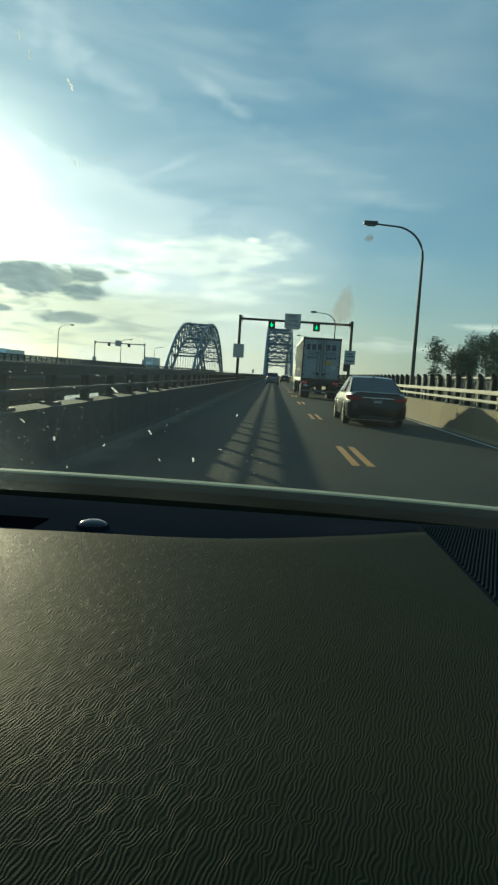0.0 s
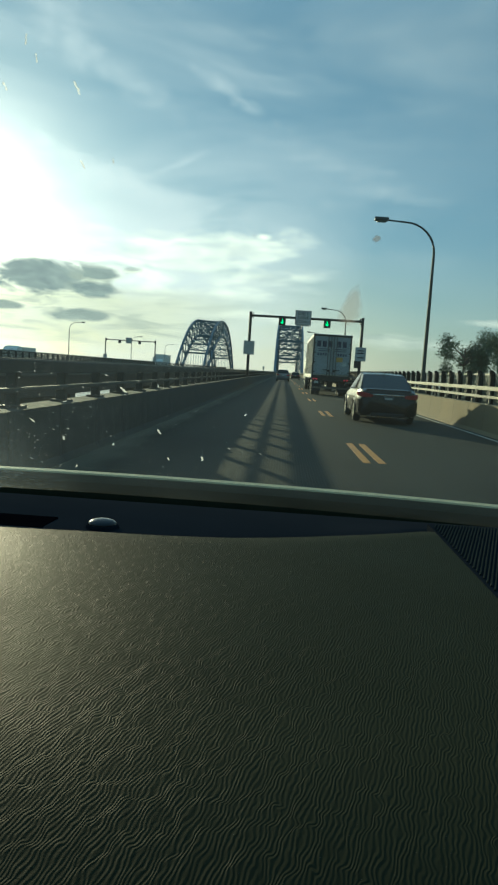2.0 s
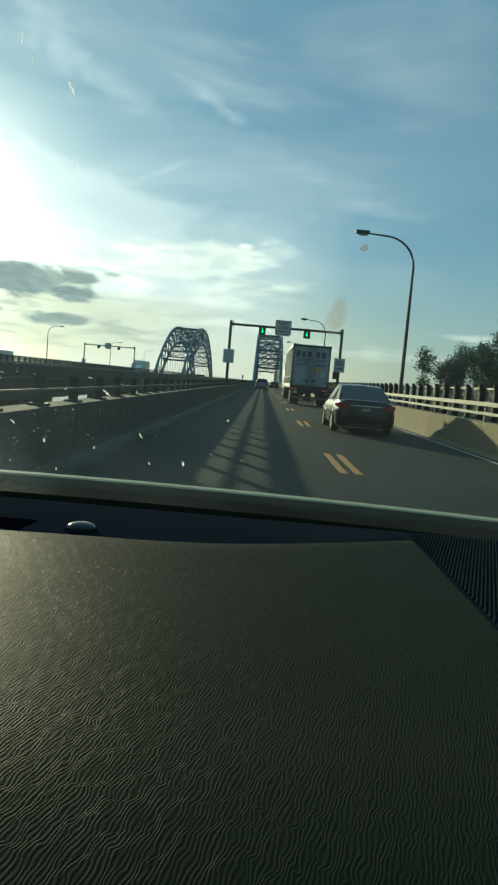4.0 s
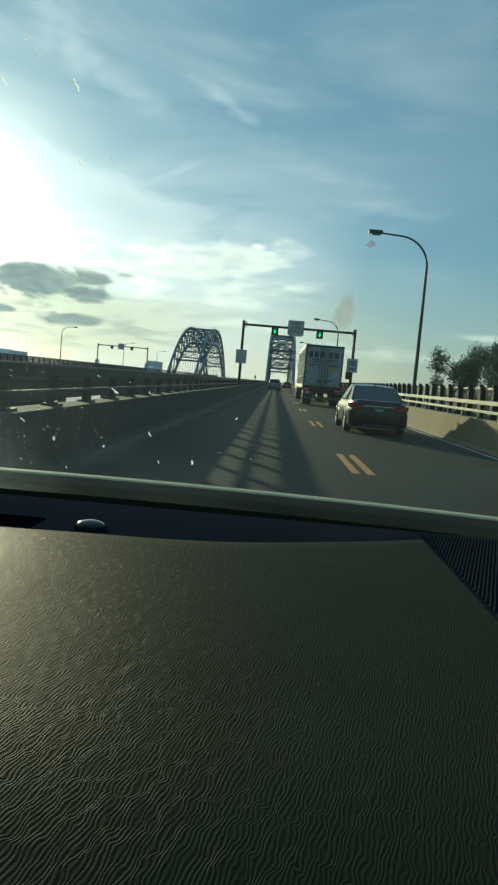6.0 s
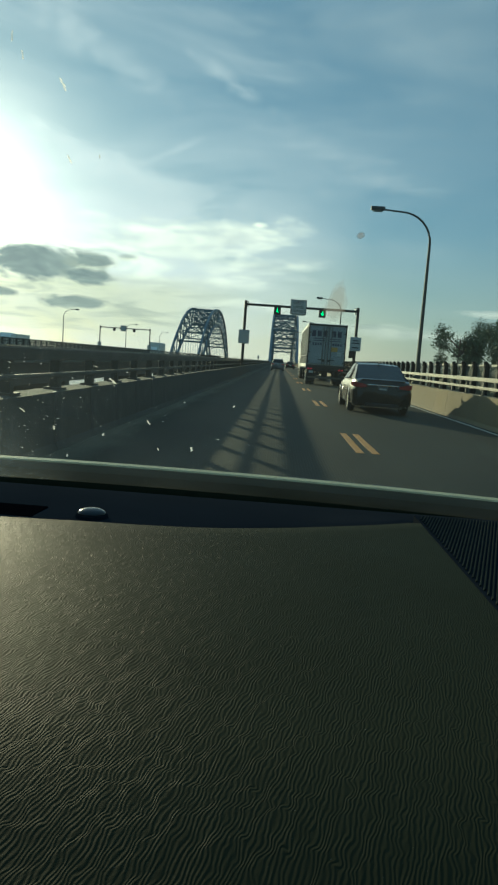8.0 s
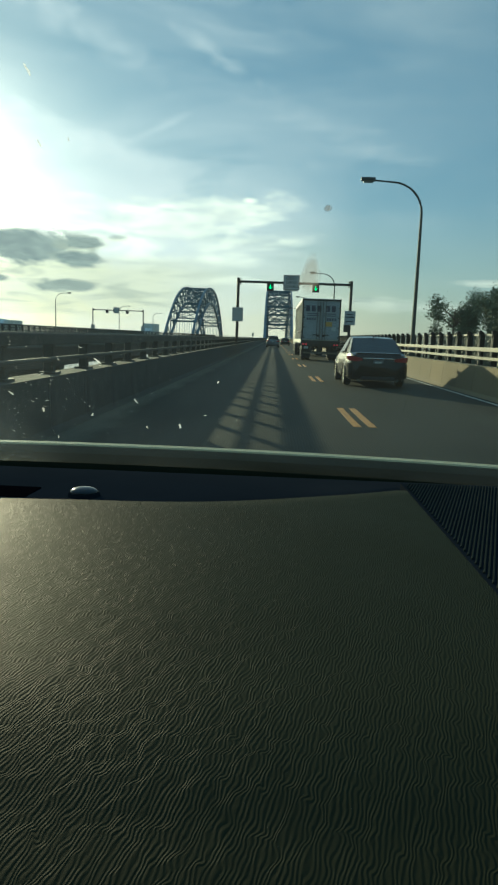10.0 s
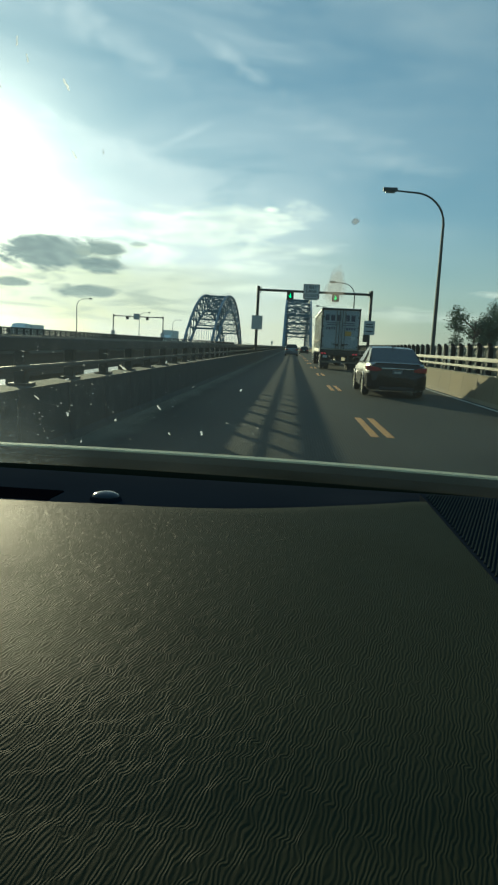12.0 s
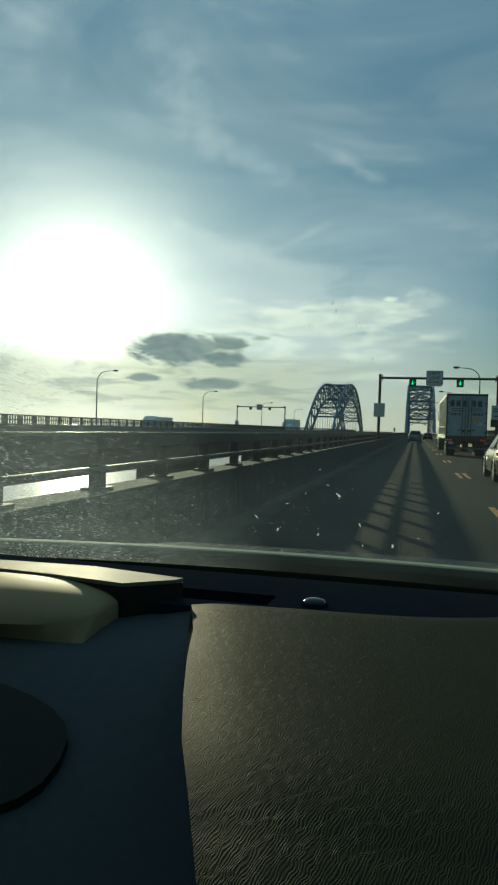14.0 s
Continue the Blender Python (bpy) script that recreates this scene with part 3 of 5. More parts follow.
tagged(link("edge_line", made_box((5.52, 200, 0.003), (0.09, 500, 0.006)), M_WHITE_LINE), "thin worn white edge line beside the parapet", "road marking", kind="structure")

PANEL = 1.8
RIGHT = [(5.72, -0.02), (5.80, 0.10), (5.86, 0.84), (6.22, 0.84), (6.26, -0.02)]
LEFT = [(-2.90, -0.02), (-2.97, 0.10), (-3.00, 0.79), (-3.42, 0.79), (-3.42, -0.02)]


def parapet(name, profile, label, m):
    """Solid beyond the near stretch; near pieces are added as panels at the end of the file."""
    return tagged(link(name, sweep(profile, 110.0, Y1), m), label, "parapet", kind="structure")


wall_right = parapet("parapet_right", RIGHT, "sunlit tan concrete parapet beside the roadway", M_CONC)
wall_left = parapet("parapet_left", LEFT, "weathered concrete parapet beside the roadway, toned darker for shade", M_CONC_SHADE)
wall_other = tagged(link("parapet_other", sweep([(-28.35, -0.02), (-28.35, 1.18), (-28.15, 1.24), (-27.9, 1.18), (-27.9, -0.02)], Y0, Y1), M_CONC_DARK), "dark concrete parapet of the twin bridge", "parapet", kind="structure")


def guard_rail(x, y0, y1, step, label, stout):
    rail = thing("guard_rail", label, "guard rail", "bridge guard rails")
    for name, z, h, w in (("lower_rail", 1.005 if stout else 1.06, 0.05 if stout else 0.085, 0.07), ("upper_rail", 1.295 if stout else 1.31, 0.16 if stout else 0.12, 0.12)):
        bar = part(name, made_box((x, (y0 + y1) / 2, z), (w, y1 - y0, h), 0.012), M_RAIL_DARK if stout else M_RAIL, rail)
        # added pale strip imitates light caught along each rail's upper edge
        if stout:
            part("lit_top_strip", made_box((x, (y0 + y1) / 2, z + h / 2 + 0.006), (w * 0.8, y1 - y0, 0.012)), M_RAIL, bar, "added pale strip for light caught along the rail's top")
    bm = bmesh.new()
    if stout:
        box(bm, (0, 0, 0.22), (0.14, 0.15, 0.44), bevel=0.015)
        box(bm, (0.0, 0, 0.015), (0.24, 0.30, 0.03))
        box(bm, (-0.05, 0, 0.48), (0.08, 0.13, 0.14))
    else:
        box(bm, (0, 0, 0.25), (0.05, 0.07, 0.50), bevel=0.008)
        box(bm, (0, 0, 0.01), (0.16, 0.16, 0.02))
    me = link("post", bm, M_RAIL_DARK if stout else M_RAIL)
    shape = me.data
    bpy.data.objects.remove(me)
    k = 0
    while y0 + k * step < min(y1, 300):
        piece("post", shape, rail, (x + (-0.10 if stout else 0.09), y0 + k * step, 0.79 if stout else 0.84))
        k += 1
    return rail


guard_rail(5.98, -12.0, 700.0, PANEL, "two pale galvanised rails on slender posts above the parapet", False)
guard_rail(-3.14, -12.0, 700.0, 1.83, "weathered rails on stout posts above the shaded parapet, toned dark for shade", True)


def walk_fence(x, y0, y1, step, z0, label, reach):
    f = thing("fence", label, "fence", "bridge walkway fences")
    for name, z, h in (("top_rail", z0 + 1.50, 0.07), ("middle_rail", z0 + 0.95, 0.06), ("bottom_rail", z0 + 0.16, 0.06)):
        part(name, made_box((x, (y0 + y1) / 2, z), (0.06, y1 - y0, h), 0.01), M_FENCE, f)
    bm = bmesh.new()
    box(bm, (0, 0, 0.70), (0.20, 0.23, 1.40), bevel=0.03)
    tube(bm, [(0, 0, 1.38), (-0.01, 0, 1.52), (-0.06, 0, 1.58), (-0.12, 0, 1.57)], [0.12, 0.11, 0.09, 0.06])
    box(bm, (0, 0, 0.02), (0.24, 0.30, 0.04))
    ob = link("post", bm, M_FENCE_POST)
    shape = ob.data
    bpy.data.objects.remove(ob)
    for k in range(int(reach / step)):
        piece("post", shape, f, (x - 0.08, y0 + k * step, z0))
    bm = bmesh.new()
    for k in range(int(min(reach, 100) / 0.12)):
        box(bm, (x, y0 + k * 0.12, z0 + 0.83), (0.012, 0.014, 1.34))
    tagged(part("picket", bm, M_FENCE, f, "thin upright pickets"), kind="stuff")
    return f


walk_fence(7.55, -2.0, 700.0, 1.5, 0.295, "dark stout-posted fence along the bridge walkway", 240)


def balustrade(x, y0, y1, z0, step, reach):
    """A low open rail on the twin bridge's edge wall."""
    f = thing("balustrade", "dark open balustrade on the twin bridge's edge wall", "balustrade", "twin bridge rails")
    for name, z, h in (("top_rail", z0 + 0.66, 0.10), ("middle_rail", z0 + 0.34, 0.07)):
        part(name, made_box((x, (y0 + y1) / 2, z), (0.09, y1 - y0, h), 0.01), M_RAIL_DARK, f)
    ob = link("post", box(made_box((0, 0, 0.34), (0.16, 0.24, 0.68), 0.02), (0, 0, 0.03), (0.26, 0.36, 0.06)), M_POST)
    shape = ob.data
    bpy.data.objects.remove(ob)
    for k in range(int(reach / step)):
        piece("post", shape, f, (x, y0 + k * step, z0))
    bm = bmesh.new()
    for k in range(420):
        box(bm, (x, y0 + k * 0.32, z0 + 0.34), (0.05, 0.13, 0.64))
    tagged(part("baluster", bm, M_CONC_DARK, f, "close-set upright balusters"), kind="stuff")
    return f


balustrade(-28.1, 14.0, 700.0, 1.21, 1.9, 320)


def street_lamp():
    lamp = thing("street_lamp", "dark metal street lamp with a long curved arm", "street lamp", "bridge street lamps")
    part("base", made_box((0, 0, 0.15), (0.34, 0.34, 0.90), 0.04), M_LAMP, lamp)
    part("pole", tube(bmesh.new(), [(0, 0, 0.5), (0, 0, 4.0), (0, 0, 6.9)], [0.10, 0.085, 0.062], 10), M_LAMP, lamp, smooth=True)
    pts = [(0, 0, 6.85)]
    for k in range(1, 9):
        a = radians(90 * k / 8)
        pts.append((-1.45 * (1 - math.cos(a)), 0, 6.85 + 1.38 * math.sin(a)))
    pts += [(-1.8, 0, 8.25), (-2.35, 0, 8.29)]
    part("arm", tube(bmesh.new(), pts, [0.058 - 0.002 * i for i in range(len(pts))], 8), M_LAMP, lamp, smooth=True)
    head = part("head", loft([[(-2.25 - d, s * 0.20 * w, 8.29 + h * 1.4) for s, h in ((-1, -0.03), (-0.8, 0.06), (0, 0.10), (0.8, 0.06), (1, -0.03))] for d, w in ((0, 0.4), (0.12, 1.0), (0.5, 1.0), (0.66, 0.5))]), M_LAMP, lamp, smooth=True)
    part("lens", loft([[(-2.36 - d, s * 0.15 * w, 8.26 + h * 1.4) for s, h in ((-1, 0), (-0.6, -0.06), (0.6, -0.06), (1, 0))] for d, w in ((0, 0.6), (0.15, 1.0), (0.33, 1.0), (0.44, 0.5))]), M_LENS, head, "pale lamp lens")
    return lamp


lamp = street_lamp()
lamp.location = (6.75, 33.7, 0.60)
for y in (-13.0, 80.0, 126.5, 173.0, 219.5):
    copy_thing(lamp, Matrix.Translation((6.75, y, 0.60)))
for y in (82.0, 128.0, 181.0, 232.0, 284.0):
    m = Matrix.Translation((-40.6, y, 0.0)) @ Matrix.Rotation(math.pi, 4, "Z")
    tagged(copy_thing(lamp, m), group="twin bridge street lamps")


def gantry(at, span, height, signal=True):
    g = thing("signal_gantry", "dark steel gantry with lane signals across the roadway" if signal else "dark steel gantry seen from afar over the twin bridge", "gantry", "lane signal gantries", at)
    for x in (0, span):
        part("post", tube(bmesh.new(), [(x, 0, 0), (x, 0, height + 0.25)], 0.12, 10), M_POST, g, smooth=True)
        part("foot", made_box((x, 0, 0.05), (0.5, 0.5, 0.10), 0.02), M_POST, g)
        part("flange", made_box((x + (0.2 if x == 0 else -0.2), 0, height - 0.05), (0.06, 0.36, 0.50), 0.01), M_POST, g)
    part("beam", tube(bmesh.new(), [(0.1, 0, height - 0.05), (span - 0.1, 0, height - 0.05)], 0.10, 10), M_POST, g, smooth=True)
    sx = span * 0.47
    sign = part("sign_board", made_box((sx, -0.16, height - 0.02), (1.22, 0.04, 1.08), 0.03), M_SIGN, g, "white lane signal sign with black words")
    part("border", made_box((sx, -0.15, height - 0.02), (1.30, 0.03, 1.16), 0.03), M_BLACK, sign)
    part("lower_plate", made_box((sx, -0.12, height - 0.62), (1.06, 0.08, 0.14), 0.01), M_SIGN_BACK, sign)
    if signal:
        for text, dz in (("OBEY", 0.33), ("LANE", 0.0), ("SIGNALS", -0.33)):
            words("words", text, 0.36 if text != "SIGNALS" else 0.31, M_BLACK, sign, Matrix.Translation((sx, -0.186, height - 0.02 + dz)) @ REAR)
    for x in (span * 0.285, span * 0.685):
        s = part("lane_signal", made_box((x, -0.10, height - 0.42), (0.56, 0.30, 0.62), 0.03), M_BLACK, g, "black signal box with a green down arrow")
        part("visor", made_box((x, -0.34, height - 0.13), (0.56, 0.22, 0.02)), M_BLACK, s)
        part("hanger", made_box((x, 0, height - 0.10), (0.10, 0.10, 0.30)), M_POST, s)
        if signal:
            bm = made_box((x, -0.26, height - 0.40), (0.035, 0.02, 0.32))
            for q in (-1, 1):
                beam(bm, (x, -0.26, height - 0.57), (x + q * 0.13, -0.26, height - 0.42), 0.035, 0.02)
            part("arrow", bm, M_GREEN, s, "glowing green down arrow")
    for x, lit in ((0.0, False), (span, True)):
        p = part("post_sign", made_box((x + (0.0 if x else 0.02), -0.16, 2.38), (0.88, 0.03, 1.12), 0.02), M_SIGN if lit else M_SIGN_BACK, g, "small upright sign on the post")
        if signal:
            for z, w in ((2.66, 0.5), (2.46, 0.62), (2.1, 0.55)) if lit else ():
                part("lettering", made_box((x, -0.182, z), (w, 0.008, 0.08)), M_BLACK, p)
    if signal:
        part("control_box", made_box((span - 0.28, 0, 1.55), (0.34, 0.30, 0.62), 0.03), M_POST, g)
    return g


gantry((-2.98, 56.5, 0.84), 9.1, 5.05)
gantry((-39.4, 150.0, 0.0), 11.0, 6.2, False)


def bridge_arch():
    """Two truss ribs with lateral bracing; panel points follow the two chords."""
    a = thing("bridge_arch", "blue-green riveted steel truss arch over the deck", "bridge arch", "steel arches")
    n, length, half = 18, 150.0, 5.0

    def upper(s):
        return 22.6 * (1 - abs(2 * s - 1) ** 2.3) - 0.2

    def lower(s):
        return 16.0 * (1 - abs(2 * s - 1) ** 2.0 / 0.62)

    for side in (-half, half):
        up = [Vector((side, length * k / n, upper(k / n))) for k in range(n + 1)]
        lo = [Vector((side, length * k / n, lower(k / n))) for k in range(n + 1)]
        for k in range(n):
            part("top_chord", made_beam(up[k], up[k + 1], 0.7, 0.9), M_ARCH, a)
        for k in range(1, n - 1):
            if min(lo[k].z, lo[k + 1].z) > -9:
                part("lower_chord", made_beam(lo[k], lo[k + 1], 0.7, 1.0), M_ARCH, a)
        for k in range(1, n):
            part("vertical", made_beam((side, up[k].y, max(lo[k].z, -0.6)), up[k], 0.35, 0.45), M_ARCH, a)
            if lo[k].z > 2:
                part("hanger", made_beam((side, up[k].y, -0.5), lo[k], 0.14, 0.14), M_ARCH, a)
        for k in range(1, n):
            b = k + (1 if k < n // 2 else -1)
            if 0 < b < n and k != n // 2 or k == n // 2:
                q = lo[b] if lo[b].z > -0.5 else Vector((side, lo[b].y, -0.5))
                part("diagonal", made_beam(up[k], q, 0.32, 0.4), M_ARCH, a)
        part("handrail", tube(bmesh.new(), [p + Vector((0, 0, 1.4)) for p in up[1:-1]], 0.035, 5), M_ARCH, a)
    for k in range(2, n - 1):
        y, z = length * k / n, upper(k / n)
        part("top_strut", made_beam((-half, y, z), (half, y, z), 0.24, 0.26), M_ARCH, a)
        y2, z2 = length * (k + 1) / n, upper((k + 1) / n)
        for s in (-1, 1):
            part("lateral", made_beam((-half * s, y, z), (half * s, y2, z2), 0.26, 0.26), M_ARCH, a)
        zl = lower(k / n)
        if zl > 7.0:
            part("sway_strut", made_beam((-half, y, zl), (half, y, zl), 0.3, 0.42), M_ARCH, a)
            for s in (-1, 1):
                part("sway_brace", made_beam((-half * s, y, zl), (half * s, y, z), 0.22, 0.22), M_ARCH, a)
        elif z > 8:
            part("portal_strut", made_beam((-half, y, 6.6), (half, y, 6.6), 0.32, 0.5), M_ARCH, a)
            for s in (-1, 1):
                part("sway_brace", made_beam((-half * s, y, 6.6), (half * s, y, z), 0.22, 0.22), M_ARCH, a)
    return a


def marker_post(at):
    p = thing("marker_post", "slim dark marker post on the parapet", "marker", at=at)
    part("stake", made_box((0, 0, 0.55), (0.07, 0.07, 1.10), 0.01), M_POST, p)
    part("plate", made_box((0, -0.05, 0.98), (0.26, 0.03, 0.50), 0.02), M_SIGN_BACK, p)
    return p


marker_post((-3.05, 103.0, 0.84))
arch = bridge_arch()
arch.location = (1.65, 246, 0)
copy_thing(arch, Matrix.Translation((-34.2, 246, 0)))


# ---- vehicles ----
def wheel(parent, at, r, w, spokes, face, big=False):
    """Tyre with a spoked rim; face is -1 or 1, the side that looks out."""
    x, y, z = at
    ring = [(0.62, -0.5), (0.86, -0.5), (0.97, -0.38), (1.0, 0.0), (0.97, 0.38), (0.86, 0.5), (0.62, 0.5)]
    bm = bmesh.new()
    n = 28
    vs = [[bm.verts.new((x + w * q, y + r * p * math.cos(2 * math.pi * k / n), z + r * p * math.sin(2 * math.pi * k / n))) for p, q in ring] for k in range(n)]
    for k in range(n):
        a, b = vs[k], vs[(k + 1) % n]
        for j in range(len(ring)):
            j2 = (j + 1) % len(ring)
            bm.faces.new((a[j], a[j2], b[j2], b[j]))
    bmesh.ops.recalc_face_normals(bm, faces=bm.faces)
    ty = part("wheel", bm, M_TYRE, parent, "black tyre on a bright rim", smooth=True)
    bm = bmesh.new()
    xo = x + face * w * 0.36
    bmesh.ops.create_cone(bm, cap_ends=True, segments=20, radius1=r * 0.16, radius2=r * 0.14, depth=0.05, matrix=Matrix.Translation((xo, y, z)) @ Matrix.Rotation(radians(90), 4, "Y"))
    for k in range(spokes):
        a = 2 * math.pi * k / spokes
        beam(bm, (xo, y, z), (xo, y + r * 0.6 * math.cos(a), z + r * 0.6 * math.sin(a)), 0.06 if not big else 0.12, 0.03)
    for k in range(n):
        a, b = 2 * math.pi * k / n, 2 * math.pi * (k + 1) / n
        beam(bm, (xo, y + r * 0.62 * math.cos(a), z + r * 0.62 * math.sin(a)), (xo, y + r * 0.62 * math.cos(b), z + r * 0.62 * math.sin(b)), 0.05, 0.05)
    part("rim", bm, M_RIM, ty, "bright spoked alloy rim")
    bm = bmesh.new()
    bmesh.ops.create_cone(bm, cap_ends=True, segments=20, radius1=r * 0.6, radius2=r * 0.6, depth=0.02, matrix=Matrix.Translation((x, y, z)) @ Matrix.Rotation(radians(90), 4, "Y"))
    part("brake_disc", bm, M_POST, ty)
    return ty


def half_ring(y, pts):
    """A closed cross-section from its right half, bottom to top."""
    return [(x, y, z) for x, z in pts] + [(-x, y, z) for x, z in reversed(pts)]


def passenger_car(name, label, group, at, length, width, height, paint, tail=False, high=False):
    c = thing(name, label, "car", group, at)
    w, k = width / 2, length / 4.9
    belt = 0.66 * height
    body = []
    for y, b, zt, zb in ((0.00, 0.80, 0.58, 0.40), (0.05, 0.90, 0.655, 0.30), (0.22, 0.975, 0.685, 0.22), (0.75, 1.0, 0.70, 0.20), (1.5, 1.0, 0.68, 0.20), (3.3, 1.0, 0.66, 0.20), (4.1, 0.98, 0.62, 0.20), (4.7, 0.90, 0.52, 0.21), (4.9, 0.78, 0.42, 0.27)):
        zt *= height
        body.append(half_ring(y * k, [(w * b * 0.90, zb), (w * b * 0.985, zb + 0.10), (w * b, zb + (zt - zb) * 0.52), (w * b * 0.975, zb + (zt - zb) * 0.80), (w * b * 0.90, zt - 0.03), (w * b * 0.72, zt), (w * b * 0.3, zt + 0.012)]))
    part("body", loft(body), paint, c, "glossy painted body", smooth=True)
    top = height
    rear = 0.36 if not high else 0.12
    green = []
    for y, half, z in ((rear, 0.80, belt), (rear + 1.05 * (1 if not high else 0.3), 0.71, top * 0.965), (2.15, 0.70, top), (2.75, 0.69, top * 0.975), (3.65, 0.80, belt - 0.01)):
        green.append((y * k, w * half / 0.9, z))
    # windows and roof as panels between the stations
    base_w = w * 0.90
    for i, (nm, m) in enumerate((("rear_window", M_CAR_GLASS), ("roof", paint), ("roof", paint), ("windscreen", M_CAR_GLASS))):
        (ya, wa, za), (yb, wb, zb) = green[i], green[i + 1]
        bm = loft([[(-wa * 0.9, ya, za), (0, ya - 0.03, za + 0.02), (wa * 0.9, ya, za), (wa * 0.86, ya, za - 0.03), (-wa * 0.86, ya, za - 0.03)],
                   [(-wb * 0.9, yb, zb), (0, yb - 0.01, zb + 0.025), (wb * 0.9, yb, zb), (wb * 0.86, yb, zb - 0.03), (-wb * 0.86, yb, zb - 0.03)]])
        part(nm, bm, m, c, "dark reflecting glass" if m is M_CAR_GLASS else "", smooth=True)
    for s in (-1, 1):
        bm = bmesh.new()
        roof = [(s * g[1] * 0.9, g[0], g[2] - 0.01) for g in green]
        low = [(s * base_w, green[0][0], belt - 0.02), (s * base_w, green[-1][0], belt - 0.04)]
        va, vb = [bm.verts.new(p) for p in roof], [bm.verts.new(p) for p in low]
        bm.faces.new([*va, vb[1], vb[0]])
        bmesh.ops.solidify(bm, geom=bm.faces[:], thickness=0.02)
        side = part("side_window", bm, M_CAR_GLASS, c, "dark side glass")
        part("pillar", made_beam((s * base_w, 1.75 * k, belt), (s * w * 0.655, 1.85 * k, top - 0.03), 0.06, 0.09), paint, side)
        part("chrome_strip", made_beam((s * (base_w + 0.02), green[0][0] + 0.25, belt + 0.015), (s * (base_w + 0.02), green[-1][0] - 0.2, belt - 0.005), 0.02, 0.02), M_CHROME, side, "thin chrome strip")
        mir = part("mirror", loft([[(s * (w * 0.94 + dx), 3.05 * k + dy * q, belt + 0.06 + dz * q) for dy, dz in ((-0.06, -0.05), (0.06, -0.05), (0.06, 0.06), (-0.06, 0.06))] for dx, q in ((0.0, 0.5), (0.06, 1.0), (0.18, 1.0), (0.22, 0.6))]), paint, c, smooth=True)
        rows = []
        for fx, y, z0, z1 in ((1.0, 0.42, 0.555, 0.60), (0.99, 0.20, 0.535, 0.612), (0.93, 0.06, 0.52, 0.618), (0.82, -0.01, 0.515, 0.605), (0.66, -0.035, 0.515, 0.59), (0.55, -0.035, 0.525, 0.57)):
            x = s * w * fx
            rows.append([(x, y * k, z0 * height), (x, y * k, z1 * height), (x * 0.93, y * k + 0.05, z1 * height), (x * 0.93, y * k + 0.05, z0 * height)])
        part("tail_light", loft(rows), M_RED, c, "red wrap-round tail lamp", smooth=True)
        part("reflector", made_box((s * w * 0.72, -0.015, 0.30 * height), (0.20, 0.03, 0.05), 0.008), M_RED, c)
        ex = part("exhaust", tube(bmesh.new(), [(s * w * 0.62, -0.02, 0.235), (s * w * 0.62, 0.35, 0.25)], 0.04, 10), M_CHROME, c, "chrome exhaust tip", smooth=True)
        for y in (0.98, 3.86):
            arch_bm = bmesh.new()
            n = 14
            pts = [(s * (w * 1.0), y * k + 0.39 * math.cos(math.pi * j / n), 0.335 + 0.39 * math.sin(math.pi * j / n)) for j in range(n + 1)]
            tube(arch_bm, pts, 0.035, 6)
            part("wheel_arch", arch_bm, paint, c, smooth=True)
            wheel(c, (s * (w - 0.10), y * k, 0.335), 0.335, 0.225, 10, s)
    part("bumper", loft([half_ring(y, [(w * b * 0.86, 0.30), (w * b, 0.33), (w * b, 0.54 * height - 0.12), (w * b * 0.9, 0.54 * height - 0.09)]) for y, b in ((-0.06, 0.66), (-0.03, 0.84), (0.08, 0.955), (0.30, 0.988))]), paint, c, smooth=True)
    part("diffuser", made_box((0, -0.02, 0.29), (w * 1.1, 0.10, 0.12), 0.02), M_BLACK, c)
    part("chrome_bar", made_box((0, 0.0, 0.575 * height), (w * 1.02, 0.045, 0.035), 0.01), M_CHROME, c, "chrome bar across the boot lid")
    pl = part("number_plate", made_box((0, -0.005, 0.50 * height), (0.31, 0.05, 0.155), 0.006), M_CAR_SILVER, c, "rear plate with plain marks")
    part("lettering", made_box((0, -0.035, 0.50 * height), (0.22, 0.006, 0.05)), M_SIGN_BACK, pl)
    part("spoiler_lip", made_box((0, 0.10 * k, 0.672 * height), (w * 1.45, 0.10, 0.03), 0.01), paint, c)
    part("aerial", loft([[(q * 0.02, 1.30 * k + d, top * 0.965 + h) for q in (-1, 1)] + [(0, 1.30 * k + d, top * 0.965 + h + 0.002)] for d, h in ((0.0, 0.08), (0.16, 0.0))]), paint, c)
    return c


passenger_car("sedan", "black glossy saloon car with bright rims", "cars ahead", (3.30, 21.4, 0.0), 4.95, 1.90, 1.57, M_CAR)
passenger_car("estate_car", "grey high-backed car ahead in the shaded lane", "cars ahead", (-0.05, 103.0, 0.0), 4.8, 1.95, 1.75, M_CAR_SILVER, high=True)
passenger_car("hatchback", "dark small car beyond the trailer", "cars ahead", (2.4, 138.0, 0.0), 4.5, 1.8, 1.5, M_CAR, high=True)
passenger_car("hatchback", "pale car far ahead near the arch", "cars ahead", (0.4, 176.0, 0.0), 4.6, 1.85, 1.6, M_CAR_SILVER, high=True)


